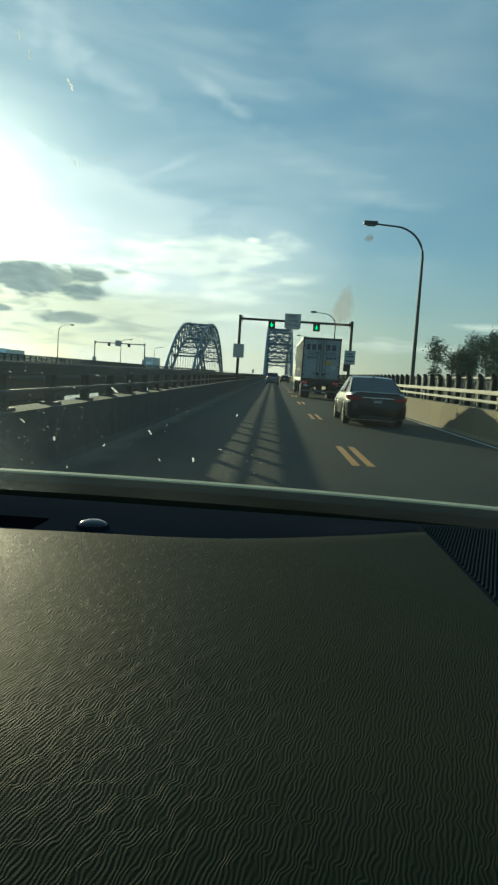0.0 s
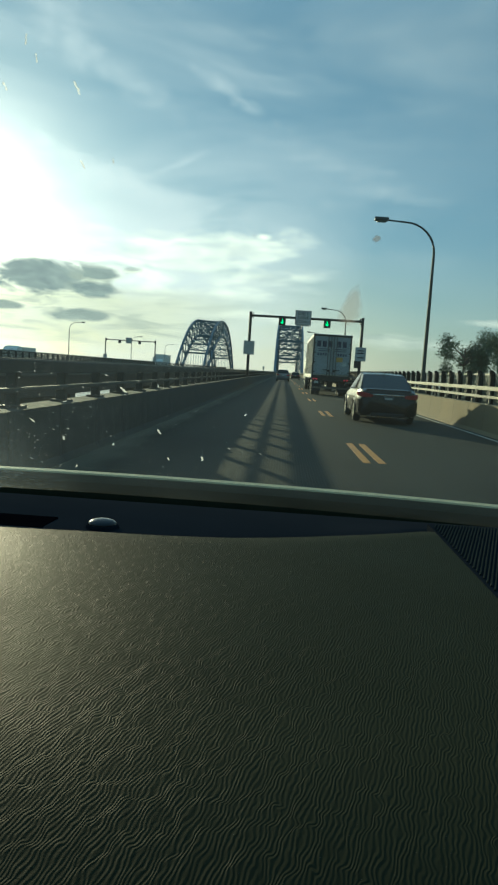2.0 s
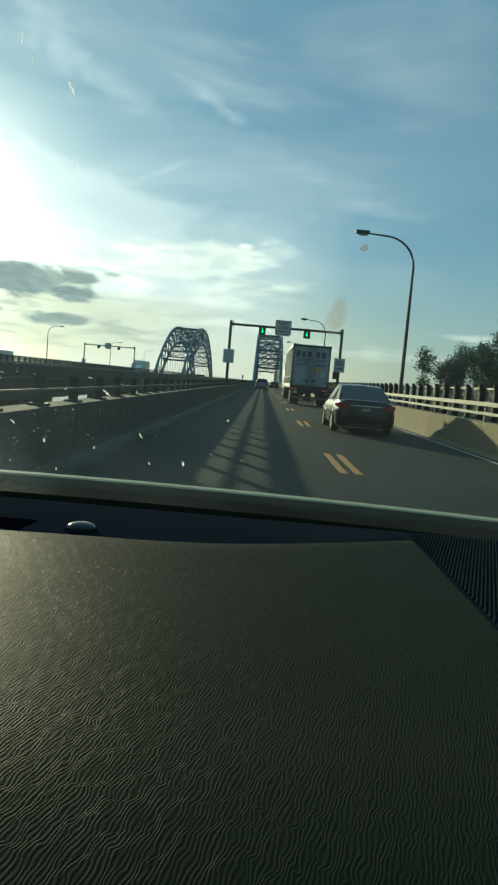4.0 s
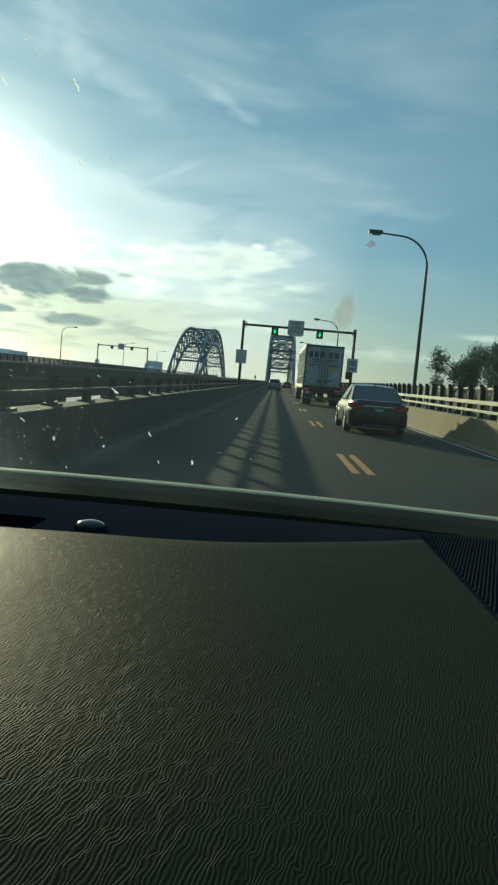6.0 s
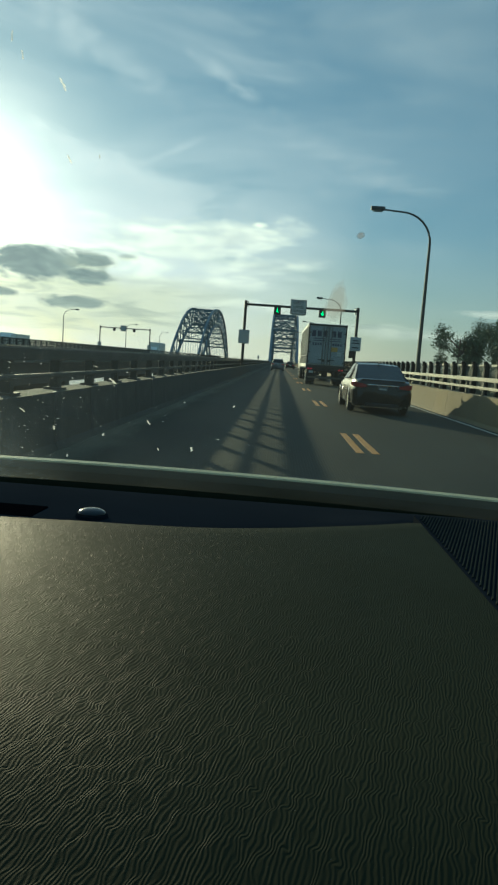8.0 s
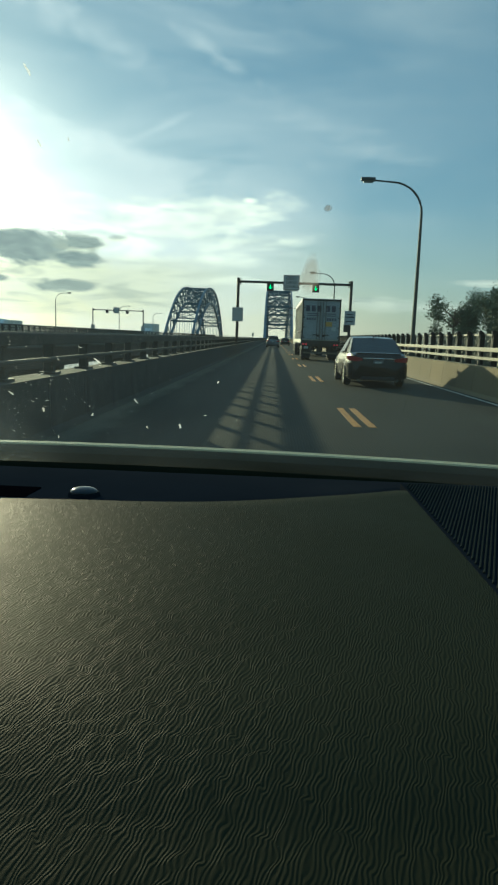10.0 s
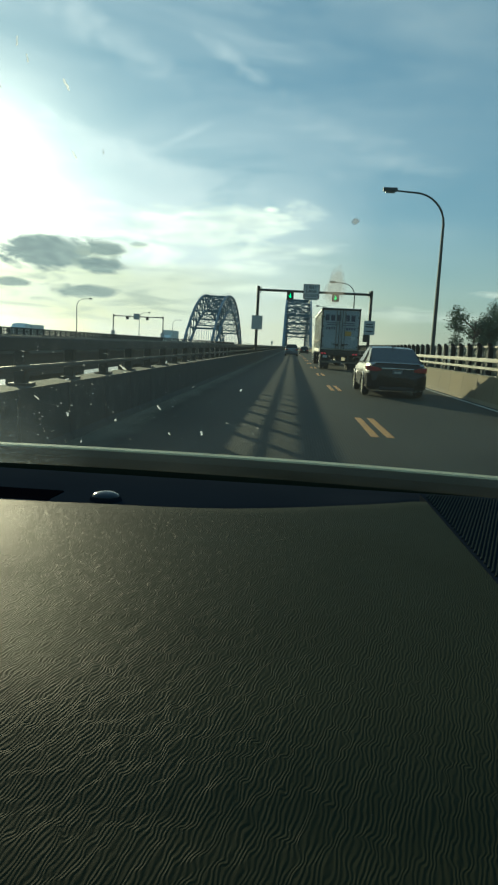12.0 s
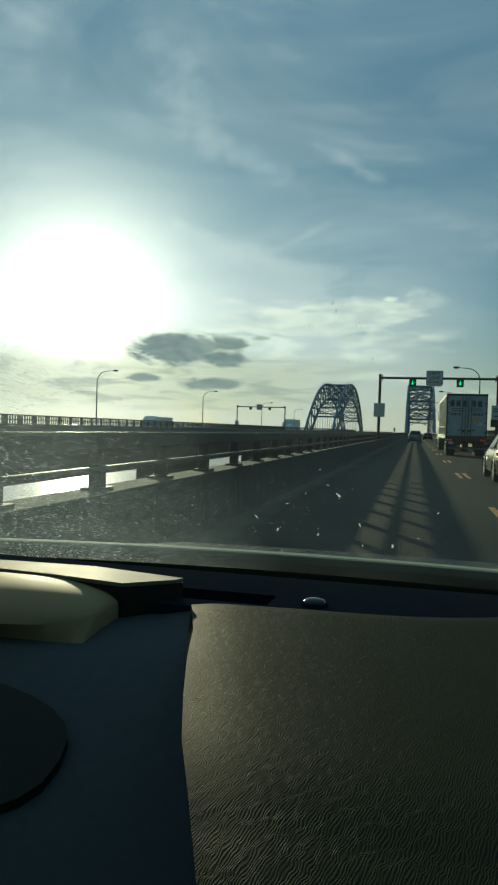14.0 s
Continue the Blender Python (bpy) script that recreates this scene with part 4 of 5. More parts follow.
def semi_truck():
    t = thing("semi_truck", "white box-trailer lorry with dusty rear doors", "lorry", "cars ahead", (3.20, 47.0, 0.0))
    w, z0, z1, length = 1.30, 1.18, 4.14, 14.6
    body = part("trailer_box", made_box((0, length / 2, (z0 + z1) / 2), (2 * w - 0.06, length, z1 - z0), 0.03), M_TRAILER, t, "pale trailer sides with upright ribs")
    for s in (-1, 1):
        for k in range(24):
            part("side_rib", made_box((s * (w - 0.02), 0.35 + k * 0.60, (z0 + z1) / 2), (0.035, 0.07, z1 - z0 - 0.25)), M_TRAILER, body)
        part("top_rail", made_box((s * (w - 0.02), length / 2, z1 - 0.08), (0.05, length, 0.15), 0.01), M_TRAILER, body)
        part("bottom_rail", made_box((s * (w - 0.015), length / 2, z0 + 0.10), (0.06, length, 0.24), 0.01), M_TRAILER, body)
        part("rub_rail", made_box((s * (w - 0.005), length / 2, z0 + 0.78), (0.05, length - 0.2, 0.05), 0.01), M_RAIL, body)
    for nm, c, sz in (("header", (0, -0.03, z1 - 0.09), (2 * w, 0.10, 0.11)), ("sill", (0, -0.03, z0 + 0.06), (2 * w, 0.10, 0.24)), ("corner_post", (-w + 0.05, -0.03, (z0 + z1) / 2), (0.07, 0.10, z1 - z0)), ("corner_post", (w - 0.05, -0.03, (z0 + z1) / 2), (0.07, 0.10, z1 - z0))):
        part(nm, made_box(c, sz, 0.012), M_POST, body, "dark rear frame")
    for s in (-1, 1):
        d = part("rear_door", made_box((s * 0.605, -0.045, (z0 + z1) / 2 + 0.04), (1.18, 0.05, z1 - z0 - 0.44), 0.01), M_TRAILER_REAR, t, "dusty pale rear door")
        for x in (0.10, 0.28):
            part("lock_rod", tube(bmesh.new(), [(s * x, -0.095, z0 + 0.12), (s * x, -0.095, z1 - 0.14)], 0.022, 8), M_RAIL, d, smooth=True)
        part("lock_handle", made_box((s * 0.34, -0.11, z0 + 0.55), (0.46, 0.04, 0.05), 0.01), M_POST, d)
        part("lock_keeper", made_box((s * 0.19, -0.10, z0 + 0.50), (0.14, 0.05, 0.14), 0.01), M_POST, d)
        for z in (z0 + 0.4, z0 + 1.05, z0 + 1.7, z0 + 2.35):
            part("hinge", made_box((s * (w - 0.12), -0.09, z), (0.14, 0.03, 0.09), 0.01), M_RAIL, d)
        for x in ((-0.93, -0.55, -0.17) if s < 0 else (0.42, 0.80)):
            part("lettering", made_box((x, -0.0745, z1 - 0.66), (0.27, 0.008, 0.40)), M_INK, d, "faded block of large lettering")
        for dz, wd, h in ((-1.00, 0.78, 0.05), (-1.13, 0.80, 0.05)):
            part("lettering", made_box((s * 0.55, -0.0745, z1 + dz), (wd, 0.008, h)), M_INK, d)
        for k in range(4):
            part("lettering", made_box((s * (0.42 + 0.17 * k) , -0.0745, z1 - 1.36), (0.11, 0.008, 0.17)), M_INK, d)
        for k in range(2):
            part("tail_lamp", made_box((s * (w - 0.16 - 0.19 * k), -0.10, z0 - 0.09), (0.13, 0.04, 0.09), 0.02), M_RED_LIT, t, "small lit red lamp")
        part("mud_flap", made_box((s * 0.92, 0.55, 0.55), (0.60, 0.02, 0.62)), M_TYRE, t)
        part("bogie_rail", made_box((s * 0.45, 1.9, 0.98), (0.14, 3.2, 0.28), 0.02), M_POST, t)
        part("guard_leg", made_box((s * 0.62, -0.02, 0.82), (0.10, 0.08, 0.60), 0.01), M_POST, t)
        for y in (1.15, 2.40, 15.4, 16.7):
            for x in (w - 0.20, w - 0.52):
                wheel(t, (s * x, y, 0.52), 0.52, 0.28, 6, s, True)
        wheel(t, (s * (w - 0.25), 20.6, 0.52), 0.52, 0.30, 6, s, True)
    part("placard", made_box((0.52, -0.076, z0 + 1.28), (0.42, 0.01, 0.30)), M_ORANGE, t, "faded amber placard on the door")
    part("placard", made_box((0.86, -0.076, z0 + 0.98), (0.28, 0.01, 0.26)), M_SIGN_BACK, t)
    part("tail_board", made_box((0, -0.02, z0 - 0.10), (2 * w - 0.1, 0.06, 0.16), 0.01), M_POST, t)
    part("rear_guard", made_box((0, -0.03, 0.52), (2.30, 0.10, 0.12), 0.015), M_RAIL, t, "pale underride guard bar")
    part("number_plate", made_box((-0.95, -0.06, 0.88), (0.30, 0.02, 0.16)), M_SIGN_BACK, t)
    part("chassis", made_box((0, 9.0, 1.04), (1.0, 17.0, 0.24), 0.02), M_POST, t)
    for y in (1.15, 2.40, 15.4, 16.7, 20.6):
        part("axle", tube(bmesh.new(), [(-1.0, y, 0.52), (1.0, y, 0.52)], 0.08, 8), M_POST, t)
    part("axle_stay", made_box((0, 2.0, 0.74), (0.3, 2.4, 0.40)), M_POST, t)
    part("chassis_rail", made_box((0, 18.0, 0.86), (0.9, 7.0, 0.30), 0.02), M_POST, t)
    part("cab", loft([half_ring(y, [(1.1, 0.7), (1.22, 1.0), (1.22, 2.6), (1.15, zt - 0.2), (0.9, zt)]) for y, zt in ((15.6, 3.9), (17.2, 3.85), (18.4, 2.9), (19.0, 2.3), (21.3, 2.0))]), M_TRAILER, t, smooth=True)
    return t


semi_truck()


def box_truck(at, label, group, long, tall, flip):
    t = thing("box_truck", label, "lorry", group, at)
    part("cargo_box", made_box((0, 0, tall / 2 + 0.55), (2.5, long, tall - 1.1), 0.04), M_VAN, t)
    y = -long / 2 - 1.3 if flip else long / 2 + 1.3
    part("cab", loft([half_ring(y + d, [(1.0, 0.6), (1.15, 0.9), (1.12, 1.9), (0.95, 2.6 - e), (0.5, 2.7 - e)]) for d, e in ((-1.1, 0.7 if flip else 0.0), (0.0, 0.0), (1.1, 0.0 if flip else 0.7))]), M_VAN, t, smooth=True)
    part("windscreen", made_box((0, y + (-0.95 if flip else 0.95), 1.75), (1.9, 0.06, 0.7), 0.02), M_CAR_GLASS, t)
    part("chassis", made_box((0, 0, 0.85), (1.2, long + 2.0, 0.4)), M_POST, t)
    for s in (-1, 1):
        for q in (-long * 0.3, long * 0.3, y):
            wheel(t, (s * 1.05, q, 0.48), 0.48, 0.28, 6, s, True)
    return t


box_truck((-31.2, 176.0, 0.0), "white box truck on the twin bridge", "traffic on the twin bridge", 9.0, 3.9, True)
box_truck((-37.2, 96.0, 0.0), "pale van passing on the twin bridge", "traffic on the twin bridge", 4.5, 2.6, True)


# ---- trees on the bank ----
tagged(link("ground", loft([[(18 + 400 * k, 34, -17), (18 + 400 * k, 60, -9.0), (20 + 400 * k, 1100, -9.0), (20 + 400 * k, 1150, -17)] for k in (0, 1, 2)]), M_EARTH), "grassy river bank under the trees", "ground", kind="structure")


def tree(seed, height, spread):
    rng = random.Random(seed)
    t = thing("tree", "loose-crowned dark green tree on the bank", "tree", "bank trees")
    bm = tube(bmesh.new(), [(0, 0, 0), (0.1, 0, height * 0.3), (0.0, 0.1, height * 0.6), (0.1, 0, height * 0.9)], [0.32, 0.24, 0.15, 0.05], 8)
    tips = []
    for k in range(22):
        z = height * rng.uniform(0.38, 0.88)
        a, out = rng.uniform(0, 6.28), spread * rng.uniform(0.5, 1.0) * (1.15 - abs(z / height - 0.6))
        end = Vector((out * math.cos(a), out * math.sin(a), z + rng.uniform(0.6, 2.4)))
        mid = Vector((end.x * 0.5, end.y * 0.5, z + 0.4))
        tube(bm, [(0.05, 0, z - 0.6), mid, end], [0.10, 0.07, 0.03], 5)
        tips += [mid.lerp(end, q) for q in (0.2, 0.5, 0.8, 1.0)] + [end + Vector((0, 0, 0.5))]
    part("trunk", bm, M_BARK, t, "grey-brown trunk and limbs")
    vs, fs = [], []
    for tip in tips:
        for _ in range(120):
            d = Vector((rng.gauss(0, 1), rng.gauss(0, 1), rng.gauss(0, 0.8))) * 0.44
            p = tip + d
            u = Vector((rng.gauss(0, 1), rng.gauss(0, 1), rng.gauss(0, 1))).normalized() * rng.uniform(0.09, 0.19)
            v = u.orthogonal().normalized() * rng.uniform(0.05, 0.10)
            i = len(vs)
            vs += [p - u, p + v, p + u, p - v]
            fs.append((i, i + 1, i + 2, i + 3))
    me = bpy.data.meshes.new("crown")
    me.from_pydata([tuple(v) for v in vs], [], fs)
    me.materials.append(M_LEAF)
    ob = new("crown", me)
    ob.parent = t
    tagged(ob, "uneven crown of small leaves", kind="stuff")
    return t


for seed, (x, y, h, sp) in enumerate(((21.5, 84, 16.5, 3.0), (25, 78, 15.5, 3.2), (23.0, 70, 17.0, 3.4), (22.0, 62, 16.0, 3.2), (24.0, 55, 17.0, 3.6))):
    tree(seed + 3, h, sp).location = (x, y, -9.2)


# ---- the car that carries the view ----
def own_car():
    c = thing("car_cabin", "car interior seen over a dark grained dashboard", "car", at=(0, 0, 0))
    cx = -0.22
    # dashboard pad: a gently domed grained top with a rolled far edge
    def edge(x):
        """How far forward the grained pad reaches."""
        return float(np.interp(x, (-0.45, -0.29, -0.20, -0.12, -0.05, 0.01, 0.07, 0.14, 0.205, 0.3), (0.748, 0.748, 0.757, 0.761, 0.771, 0.790, 0.816, 0.848, 0.885, 0.885)))

    def shore(y):
        """Where the pad ends beside the instrument hood."""
        return float(np.interp(y, (-0.12, 0.163, 0.332, 0.48, 0.616, 0.79), (-0.06, -0.174, -0.243, -0.292, -0.327, -0.389)))

    pad = bmesh.new()
    cols = [-1.0 + 0.05 * k for k in range(34)]
    grid = []
    for k in range(31):
        u = k / 30
        row = []
        far = None
        for i, y in enumerate((-0.12, -0.04, 0.06, 0.15, 0.212, 0.231, 0.243, 0.33, 0.42, 0.52, 0.62, -0.05, -0.02, -0.006, 0.0, 0.001)):
            xe = shore(y if i < 11 else 0.748 + y)
            x = xe + (0.62 - xe) * u
            if i >= 11:
                y = edge(x) + y
            z = 1.232 - 0.11 * max(0.0, 0.236 - y) - (0.004 if i == 13 else 0.013 if i == 14 else 0.0)
            z -= 0.0022 * math.exp(-((y - 0.233) / 0.007) ** 2) if i < 11 else 0.0
            z = 1.14 if i == 15 else z - (0.006 if k == 0 else 0.0015 if k == 1 else 0.0)
            row.append(pad.verts.new((x, y, z)))
        row.append(pad.verts.new((row[0].co.x, -0.12, 0.95)))
        grid.append(row)
    for a, b in zip(grid, grid[1:]):
        n = len(a)
        for k in range(n):
            pad.faces.new((a[k], a[(k + 1) % n], b[(k + 1) % n], b[k]))
    pad.faces.new(grid[0])
    pad.faces.new(grid[-1][::-1])
    bmesh.ops.recalc_face_normals(pad, faces=pad.faces)
    dash = part("dashboard", pad, M_DASH, c, "dark dashboard top with a wavy leather grain", smooth=True)
    # smooth trough along the foot of the windscreen
    strip = bmesh.new()
    rows = []
    for x in cols:
        far = edge(x) + 0.001
        rows.append([strip.verts.new(p) for p in ((x, far, 1.218), (x, far + 0.05, 1.219), (x, 0.90, 1.216), (x, 1.02, 1.210), (x, 1.07, 1.198), (x, 1.08, 1.12), (x, far, 1.12))])
    for a, b in zip(rows, rows[1:]):
        for k in range(7):
            strip.faces.new((a[k], a[(k + 1) % 7], b[(k + 1) % 7], b[k]))
    strip.faces.new(rows[0])
    strip.faces.new(rows[-1][::-1])
    bmesh.ops.recalc_face_normals(strip, faces=strip.faces)
    trough = part("defroster_panel", strip, M_PLASTIC, dash, "smooth dark panel below the windscreen", smooth=True)
    # light sensor: a low glossy dome in a collar
    dome = bmesh.new()
    bmesh.ops.create_uvsphere(dome, u_segments=28, v_segments=14, radius=1.0, matrix=Matrix.Translation((-0.204, 0.811, 1.2235)) @ Matrix.Diagonal((0.0175, 0.0175, 0.0068, 1)))
    sen = part("sun_sensor", dome, M_SENSOR, trough, "small glossy black sensor dome", smooth=True)
    ring = bmesh.new()
    bmesh.ops.create_cone(ring, cap_ends=True, segments=32, radius1=0.0205, radius2=0.0190, depth=0.006, matrix=Matrix.Translation((-0.204, 0.811, 1.2205)))
    part("collar", ring, M_PLASTIC, sen)
    # defroster slot and its lip
    part("defroster_slot", made_box((-0.42, 0.818, 1.2165), (0.30, 0.060, 0.006), 0.002), M_VOID, trough, "black defroster slot")
    # fluted speaker grille in the corner
    grille = part("speaker_grille", loft([[(0.208, y, 1.2325), (0.62, y, 1.2325), (0.62, y, 1.10), (0.208, y, 1.10)] for y in (0.30, 0.905)]), M_PLASTIC, dash, "fluted dark grille in the corner")
    # slanting flutes, cut off where they meet the pad
    for k in range(150):
        x0 = 0.024 + k * 0.0040
        ya = max(0.31, 0.31 + (0.212 - x0) / 0.33)
        if ya < 0.88:
            part("flute", loft([[(x0 + 0.33 * (y - 0.31) + dx, y, 1.232 + dz) for dx, dz in ((-0.0014, 0.0), (-0.0006, 0.0022), (0.0006, 0.0022), (0.0014, 0.0))] for y in (ya, 0.90)]), M_RIDGE, grille)
    # instrument hood on the driver's side: a low crest that falls away towards the seat
    rings = []
    for k in range(25):
        q = (k / 24) ** 1.8
        x = -0.475 - 0.545 * q
        e = math.sqrt(max(0.0, 1 - (1 - min(1.0, q / 0.28)) ** 2))
        ring = [(0.80, 1.10), (0.80, 1.222)]
        for j in range(11):
            a = math.pi * j / 10
            ring.append((0.69 + (0.03 + 0.075 * e) * math.cos(a), 1.216 + (0.004 + 0.030 * e) * math.sin(a)))
        rings.append([(x, y, z) for y, z in ring + [(0.61, 1.19), (0.61, 1.10)]])
    hood = part("instrument_hood", loft(rings), M_HOOD, c, "smooth hood over the instruments, toned gold for sunlight", smooth=True)
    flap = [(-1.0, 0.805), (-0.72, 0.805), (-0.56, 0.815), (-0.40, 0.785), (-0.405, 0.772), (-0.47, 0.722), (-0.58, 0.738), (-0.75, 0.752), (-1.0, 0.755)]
    # riser is given the near-black cover colour to stand for shade below the lip
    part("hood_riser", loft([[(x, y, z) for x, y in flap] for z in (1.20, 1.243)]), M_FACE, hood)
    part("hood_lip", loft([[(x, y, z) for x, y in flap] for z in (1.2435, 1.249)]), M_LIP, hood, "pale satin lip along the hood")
    slope_rows = []
    for y in (-0.12, 0.0, 0.1, 0.2, 0.3, 0.4, 0.5, 0.58, 0.66, 0.74, 0.79):
        z = 1.216 - 0.42 * max(0.0, 0.60 - y)
        xs = shore(y) - 0.004
        slope_rows.append([(xs + 0.03, y, min(z, 1.216)), (xs - 0.04, y, z - 0.014), (xs - 0.12, y, z - 0.018), (-1.02, y, z - 0.018), (-1.02, y, 0.80), (xs + 0.03, y, 0.80)])
    part("instrument_panel", loft(slope_rows), M_PANEL, hood, "dark panel that falls away below the hood", smooth=True)
    face = [(-0.75 + 0.345 * math.copysign(abs(math.cos(t)) ** 0.7, math.cos(t)), 0.432 + 0.094 * math.copysign(abs(math.sin(t)) ** 0.8, math.sin(t))) for t in (2 * math.pi * k / 32 for k in range(32))]
    part("instrument_face", loft([[(x, y, 1.204 - 0.42 * (0.60 - y) + dz) for x, y in face] for dz in (-0.01, 0.004)]), M_FACE, hood, "black instrument cover")
    # cowl beyond the glass; the glass edge's pale colour stands in for a glint
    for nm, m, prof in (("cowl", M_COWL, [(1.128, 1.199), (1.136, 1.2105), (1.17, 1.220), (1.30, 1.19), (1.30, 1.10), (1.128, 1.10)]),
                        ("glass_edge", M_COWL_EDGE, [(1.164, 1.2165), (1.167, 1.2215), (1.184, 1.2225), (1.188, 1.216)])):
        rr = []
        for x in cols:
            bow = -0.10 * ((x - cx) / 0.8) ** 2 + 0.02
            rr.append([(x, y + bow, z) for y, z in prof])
        part(nm, loft(rr), m, c, "glass edge at the windscreen foot, paled to show a glint" if nm == "glass_edge" else "grey-green cowl trim outside the glass", smooth=True)
    # windscreen
    def on_glass(y, lift=0.0):
        return 1.205 + (1.065 - y) * 0.51 + lift

    rr = []
    for x in [-1.0 + 0.08 * k for k in range(20)]:
        bow = 0.03 - 0.10 * ((x - cx) / 0.8) ** 2
        rr.append([(x, 1.065 + bow, on_glass(1.065)), (x, 0.55 + bow, on_glass(0.55)), (x, 0.05 + bow, on_glass(0.05)), (x, 0.05 + bow, on_glass(0.05) + 0.004), (x, 0.55 + bow, on_glass(0.55) + 0.004), (x, 1.065 + bow, on_glass(1.065) + 0.004)])
    glass = part("windscreen", loft(rr), M_GLASS, c, "raked windscreen with bug splats and dust", smooth=True)
    glass.visible_shadow = False
    return c, glass, on_glass


cabin, windscreen, on_glass = own_car()


def cabin_shell(c):
    cx = -0.22
    # roof lining and header
    part("roof", loft([[(x, 0.06, 1.712), (x, -0.3, 1.76), (x, -1.6, 1.74), (x, -1.6, 1.79), (x, -0.3, 1.81), (x, 0.06, 1.75)] for x in (cx - 0.80, cx, cx + 0.80)]), M_TRIM, c, "pale grey roof lining")
    for s in (-1, 1):
        part("pillar", made_beam((cx + s * 0.80, 0.96, 1.20), (cx + s * 0.76, -0.02, 1.73), 0.09, 0.10), M_TRIM, c)
        part("door", made_box((cx + s * 0.86, -0.45, 0.72), (0.10, 2.75, 0.98), 0.03), M_BODY, c)
        part("rear_pillar", made_beam((cx + s * 0.80, -1.75, 1.18), (cx + s * 0.76, -1.45, 1.75), 0.10, 0.22), M_TRIM, c)
        for y in (1.75, -1.15):
            wheel(c, (cx + s * 0.80, y, 0.34), 0.34, 0.22, 10, s)
    part("bonnet", loft([half_ring(y, [(0.72, z - 0.20), (0.83, z - 0.14), (0.83, z - 0.06), (0.66, z), (0.3, z + 0.005)]) for y, z in ((1.28, 1.15), (1.7, 1.12), (2.2, 1.05), (2.55, 0.92))]), M_BODY, c, smooth=True).location.x = cx
    part("front_bumper", loft([half_ring(y, [(a * 0.9, 0.24), (a, 0.32), (a, 0.66), (a * 0.9, 0.74)]) for y, a in ((2.12, 0.85), (2.45, 0.83), (2.62, 0.66))]), M_BODY, c, smooth=True).location.x = cx
    for s in (-1, 1):
        part("front_wing", made_box((cx + s * 0.80, 1.75, 0.86), (0.10, 1.0, 0.24), 0.03), M_BODY, c)
        part("sill_panel", made_box((cx + s * 0.82, 1.12, 0.62), (0.08, 0.42, 0.74), 0.02), M_BODY, c)
    part("bulkhead", made_box((cx, 1.0, 0.70), (1.62, 0.08, 0.82)), M_TRIM, c)
    part("cabin_floor", made_box((cx, -0.40, 0.26), (1.7, 3.0, 0.08)), M_TRIM, c)
    part("rear_panel", made_box((cx, -1.85, 0.72), (1.65, 0.10, 0.95), 0.03), M_TRIM, c)


cabin_shell(cabin)


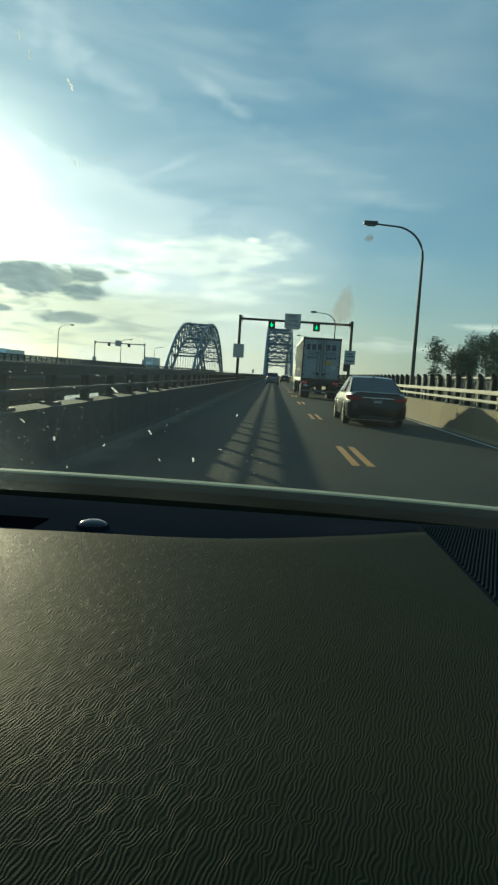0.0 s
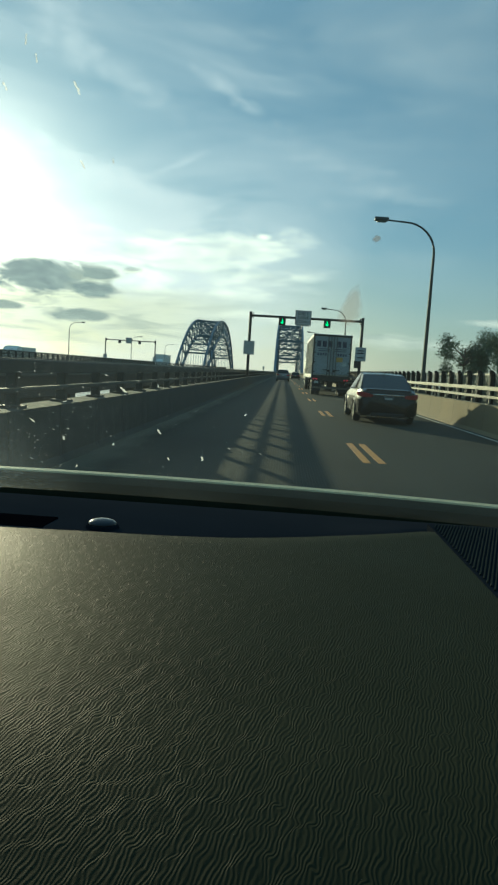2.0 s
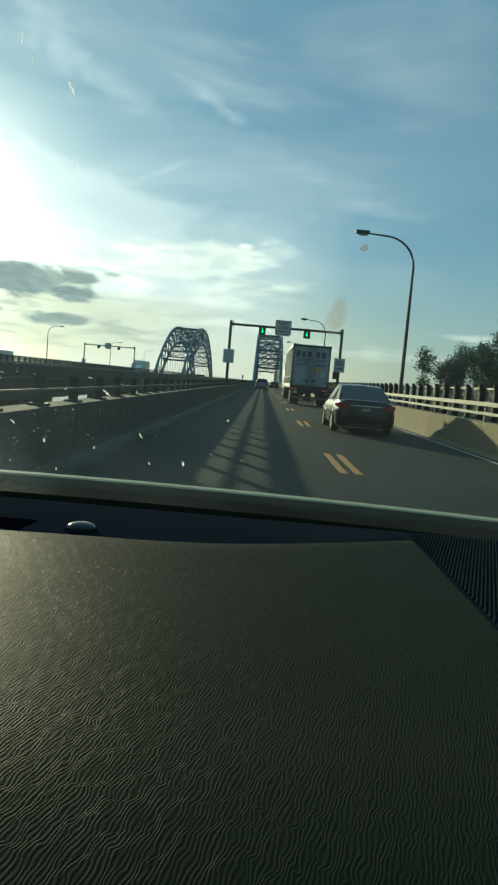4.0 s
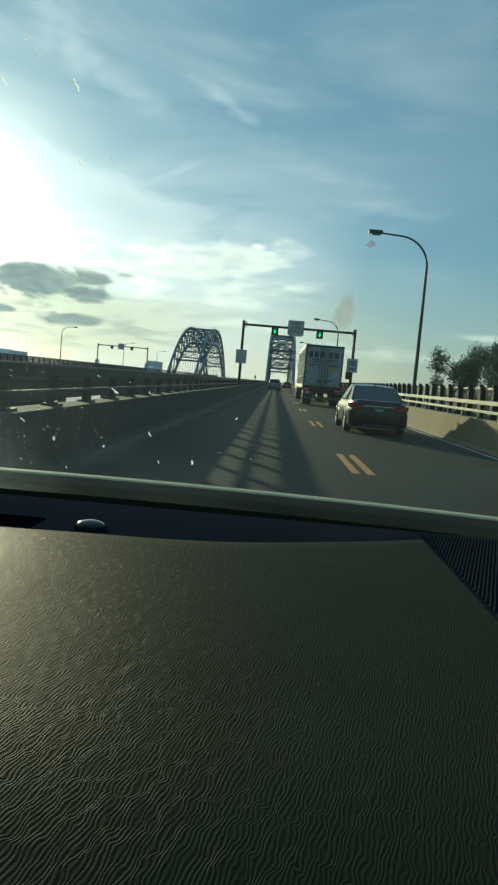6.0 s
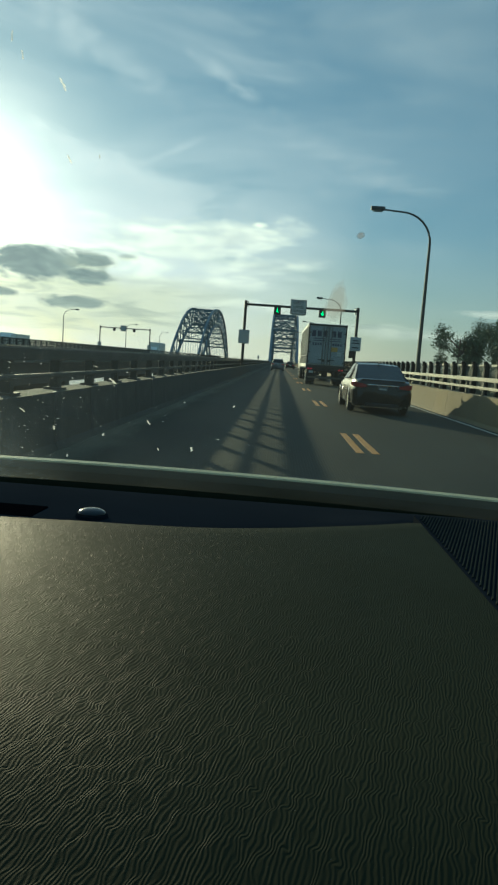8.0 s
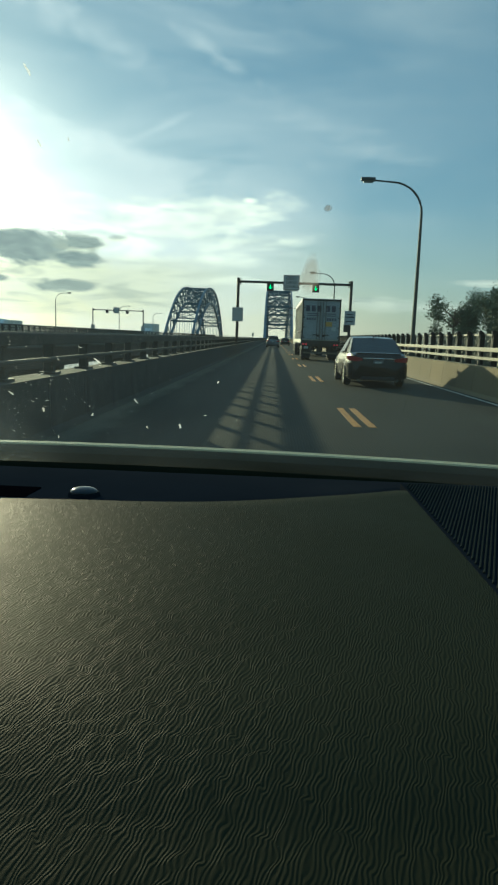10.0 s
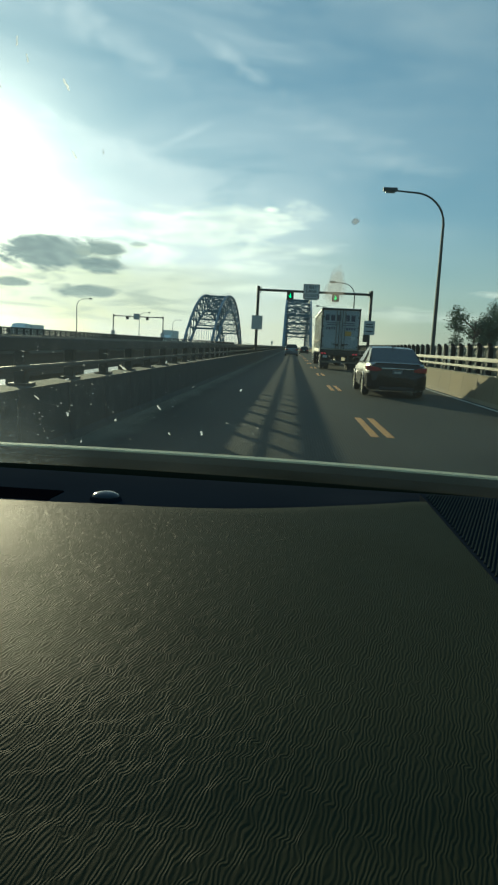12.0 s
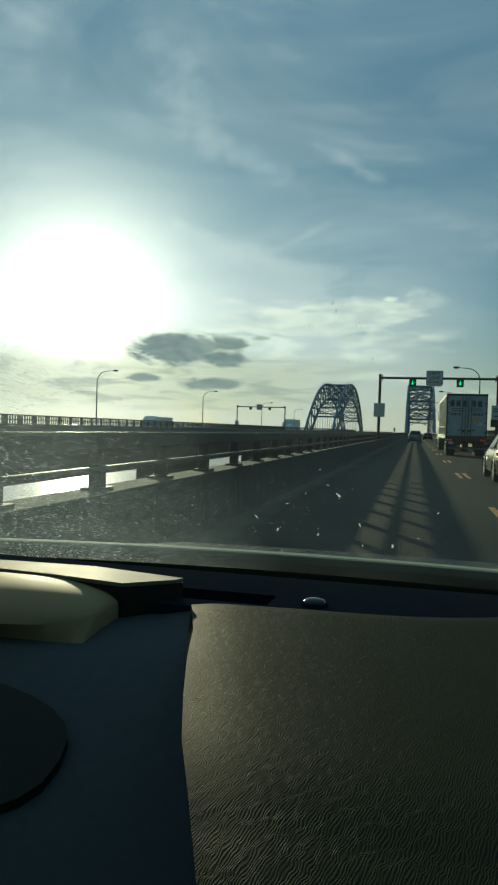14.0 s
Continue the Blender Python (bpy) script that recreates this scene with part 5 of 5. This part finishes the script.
def glass_dirt(glass):
    """Small splats, dust and two smudges lying on the pane's inner face."""
    rng = random.Random(11)
    slope = math.atan(0.51)

    def lie(u, v, lift=-0.002):
        bow = 0.03 - 0.10 * ((u + 0.22) / 0.8) ** 2
        return Matrix.Translation((u, v + bow, on_glass(v, lift))) @ Matrix.Rotation(-slope, 4, "X")

    vs, fs = [], []
    for k in range(820):
        u = rng.triangular(-0.75, 0.04, -0.36)
        v = rng.triangular(0.36, 0.98, 0.82)
        r = 0.00022 + 0.0010 * rng.random() ** 6
        m = lie(u, v) @ Matrix.Rotation(rng.uniform(0, 3), 4, "Z") @ Matrix.Diagonal((r * rng.choice((1, 1, 1.3, 3.2)), r * 0.8, 0.0003, 1))
        i = len(vs)
        vs += [tuple(m @ Vector((math.cos(q), math.sin(q), 0))) for q in (2 * math.pi * j / 7 for j in range(7))] + [tuple(m @ Vector((0, 0, h))) for h in (-1, 1)]
        for j in range(7):
            fs += [(i + j, i + (j + 1) % 7, i + 8), (i + (j + 1) % 7, i + j, i + 7)]
    me = bpy.data.meshes.new("dust_specks")
    me.from_pydata(vs, [], fs)
    bm = bmesh.new()
    bm.from_mesh(me)
    bpy.data.meshes.remove(me)
    tagged(part("dust_specks", bm, M_SPECK, glass, "fine pale dust on the glass"), kind="stuff")
    for u, v, r in ((-0.097, 0.877, 0.0050), (-0.273, 0.837, 0.0042), (-0.143, 0.798, 0.0036), (-0.211, 0.848, 0.0030), (-0.144, 0.886, 0.0026), (-0.165, 0.696, 0.0040), (-0.297, 0.789, 0.0026), (-0.285, 0.938, 0.0030), (-0.136, 0.328, 0.0020), (-0.134, 0.338, 0.0016), (-0.117, 0.354, 0.0022), (-0.157, 0.354, 0.0016), (-0.108, 0.400, 0.0013), (-0.128, 0.404, 0.0016)):
        bm = bmesh.new()
        lean = rng.uniform(-0.7, 0.7)
        for k in range(6):
            q = k / 5 - 0.5
            m = lie(u + 1.5 * r * q * math.sin(lean) + rng.gauss(0, r * 0.12), v + 2.6 * r * q * math.cos(lean) + rng.gauss(0, r * 0.2)) @ Matrix.Rotation(-lean, 4, "Z") @ Matrix.Diagonal((r * rng.uniform(0.12, 0.30), r * rng.uniform(0.3, 0.75), 0.0005, 1))
            bmesh.ops.create_icosphere(bm, subdivisions=2, radius=1.0, matrix=m)
        part("bug_splat", bm, M_SPECK, glass, "pale splat on the glass")
    for nm, u, v, su, sv, m in (("smudge", 0.0535, 0.530, 0.0125, 0.036, M_SMUDGE), ("spot", 0.060, 0.455, 0.0034, 0.0050, M_DOT)):
        bm = bmesh.new()
        bmesh.ops.create_circle(bm, cap_ends=True, segments=32, radius=2.0)
        ob = part(nm, bm, m, glass, "brownish smear on the glass" if nm == "smudge" else "small grey spot on the glass")
        ob.matrix_basis = lie(u, v, -0.003) @ Matrix.Diagonal((su, sv, 1, 1))


glass_dirt(windscreen)


# ---- parapet panels, one by one along the near stretch ----
def panels(wall, profile, y0, count, m):
    mid = sum(p[0] for p in profile) / len(profile)
    ob = link("panel", sweep([(x - mid, z) for x, z in profile], 0.006, PANEL - 0.006), m)
    bm = bmesh.new()
    bm.from_mesh(ob.data)
    edges = [e for e in bm.edges if abs((e.verts[0].co - e.verts[1].co).y) < 0.01]
    bmesh.ops.bevel(bm, geom=edges, offset=0.008, segments=1, affect="EDGES")
    bm.to_mesh(ob.data)
    bm.free()
    shape = ob.data
    bpy.data.objects.remove(ob)
    for k in range(count):
        piece("panel", shape, wall, (mid, y0 + k * PANEL, 0.0))
    core = [(mid + (x - mid) * 0.93, z if z < 0.5 else z - 0.012) for x, z in profile]
    part("joint_core", sweep(core, y0, y0 + count * PANEL), M_CONC_DARK, wall)


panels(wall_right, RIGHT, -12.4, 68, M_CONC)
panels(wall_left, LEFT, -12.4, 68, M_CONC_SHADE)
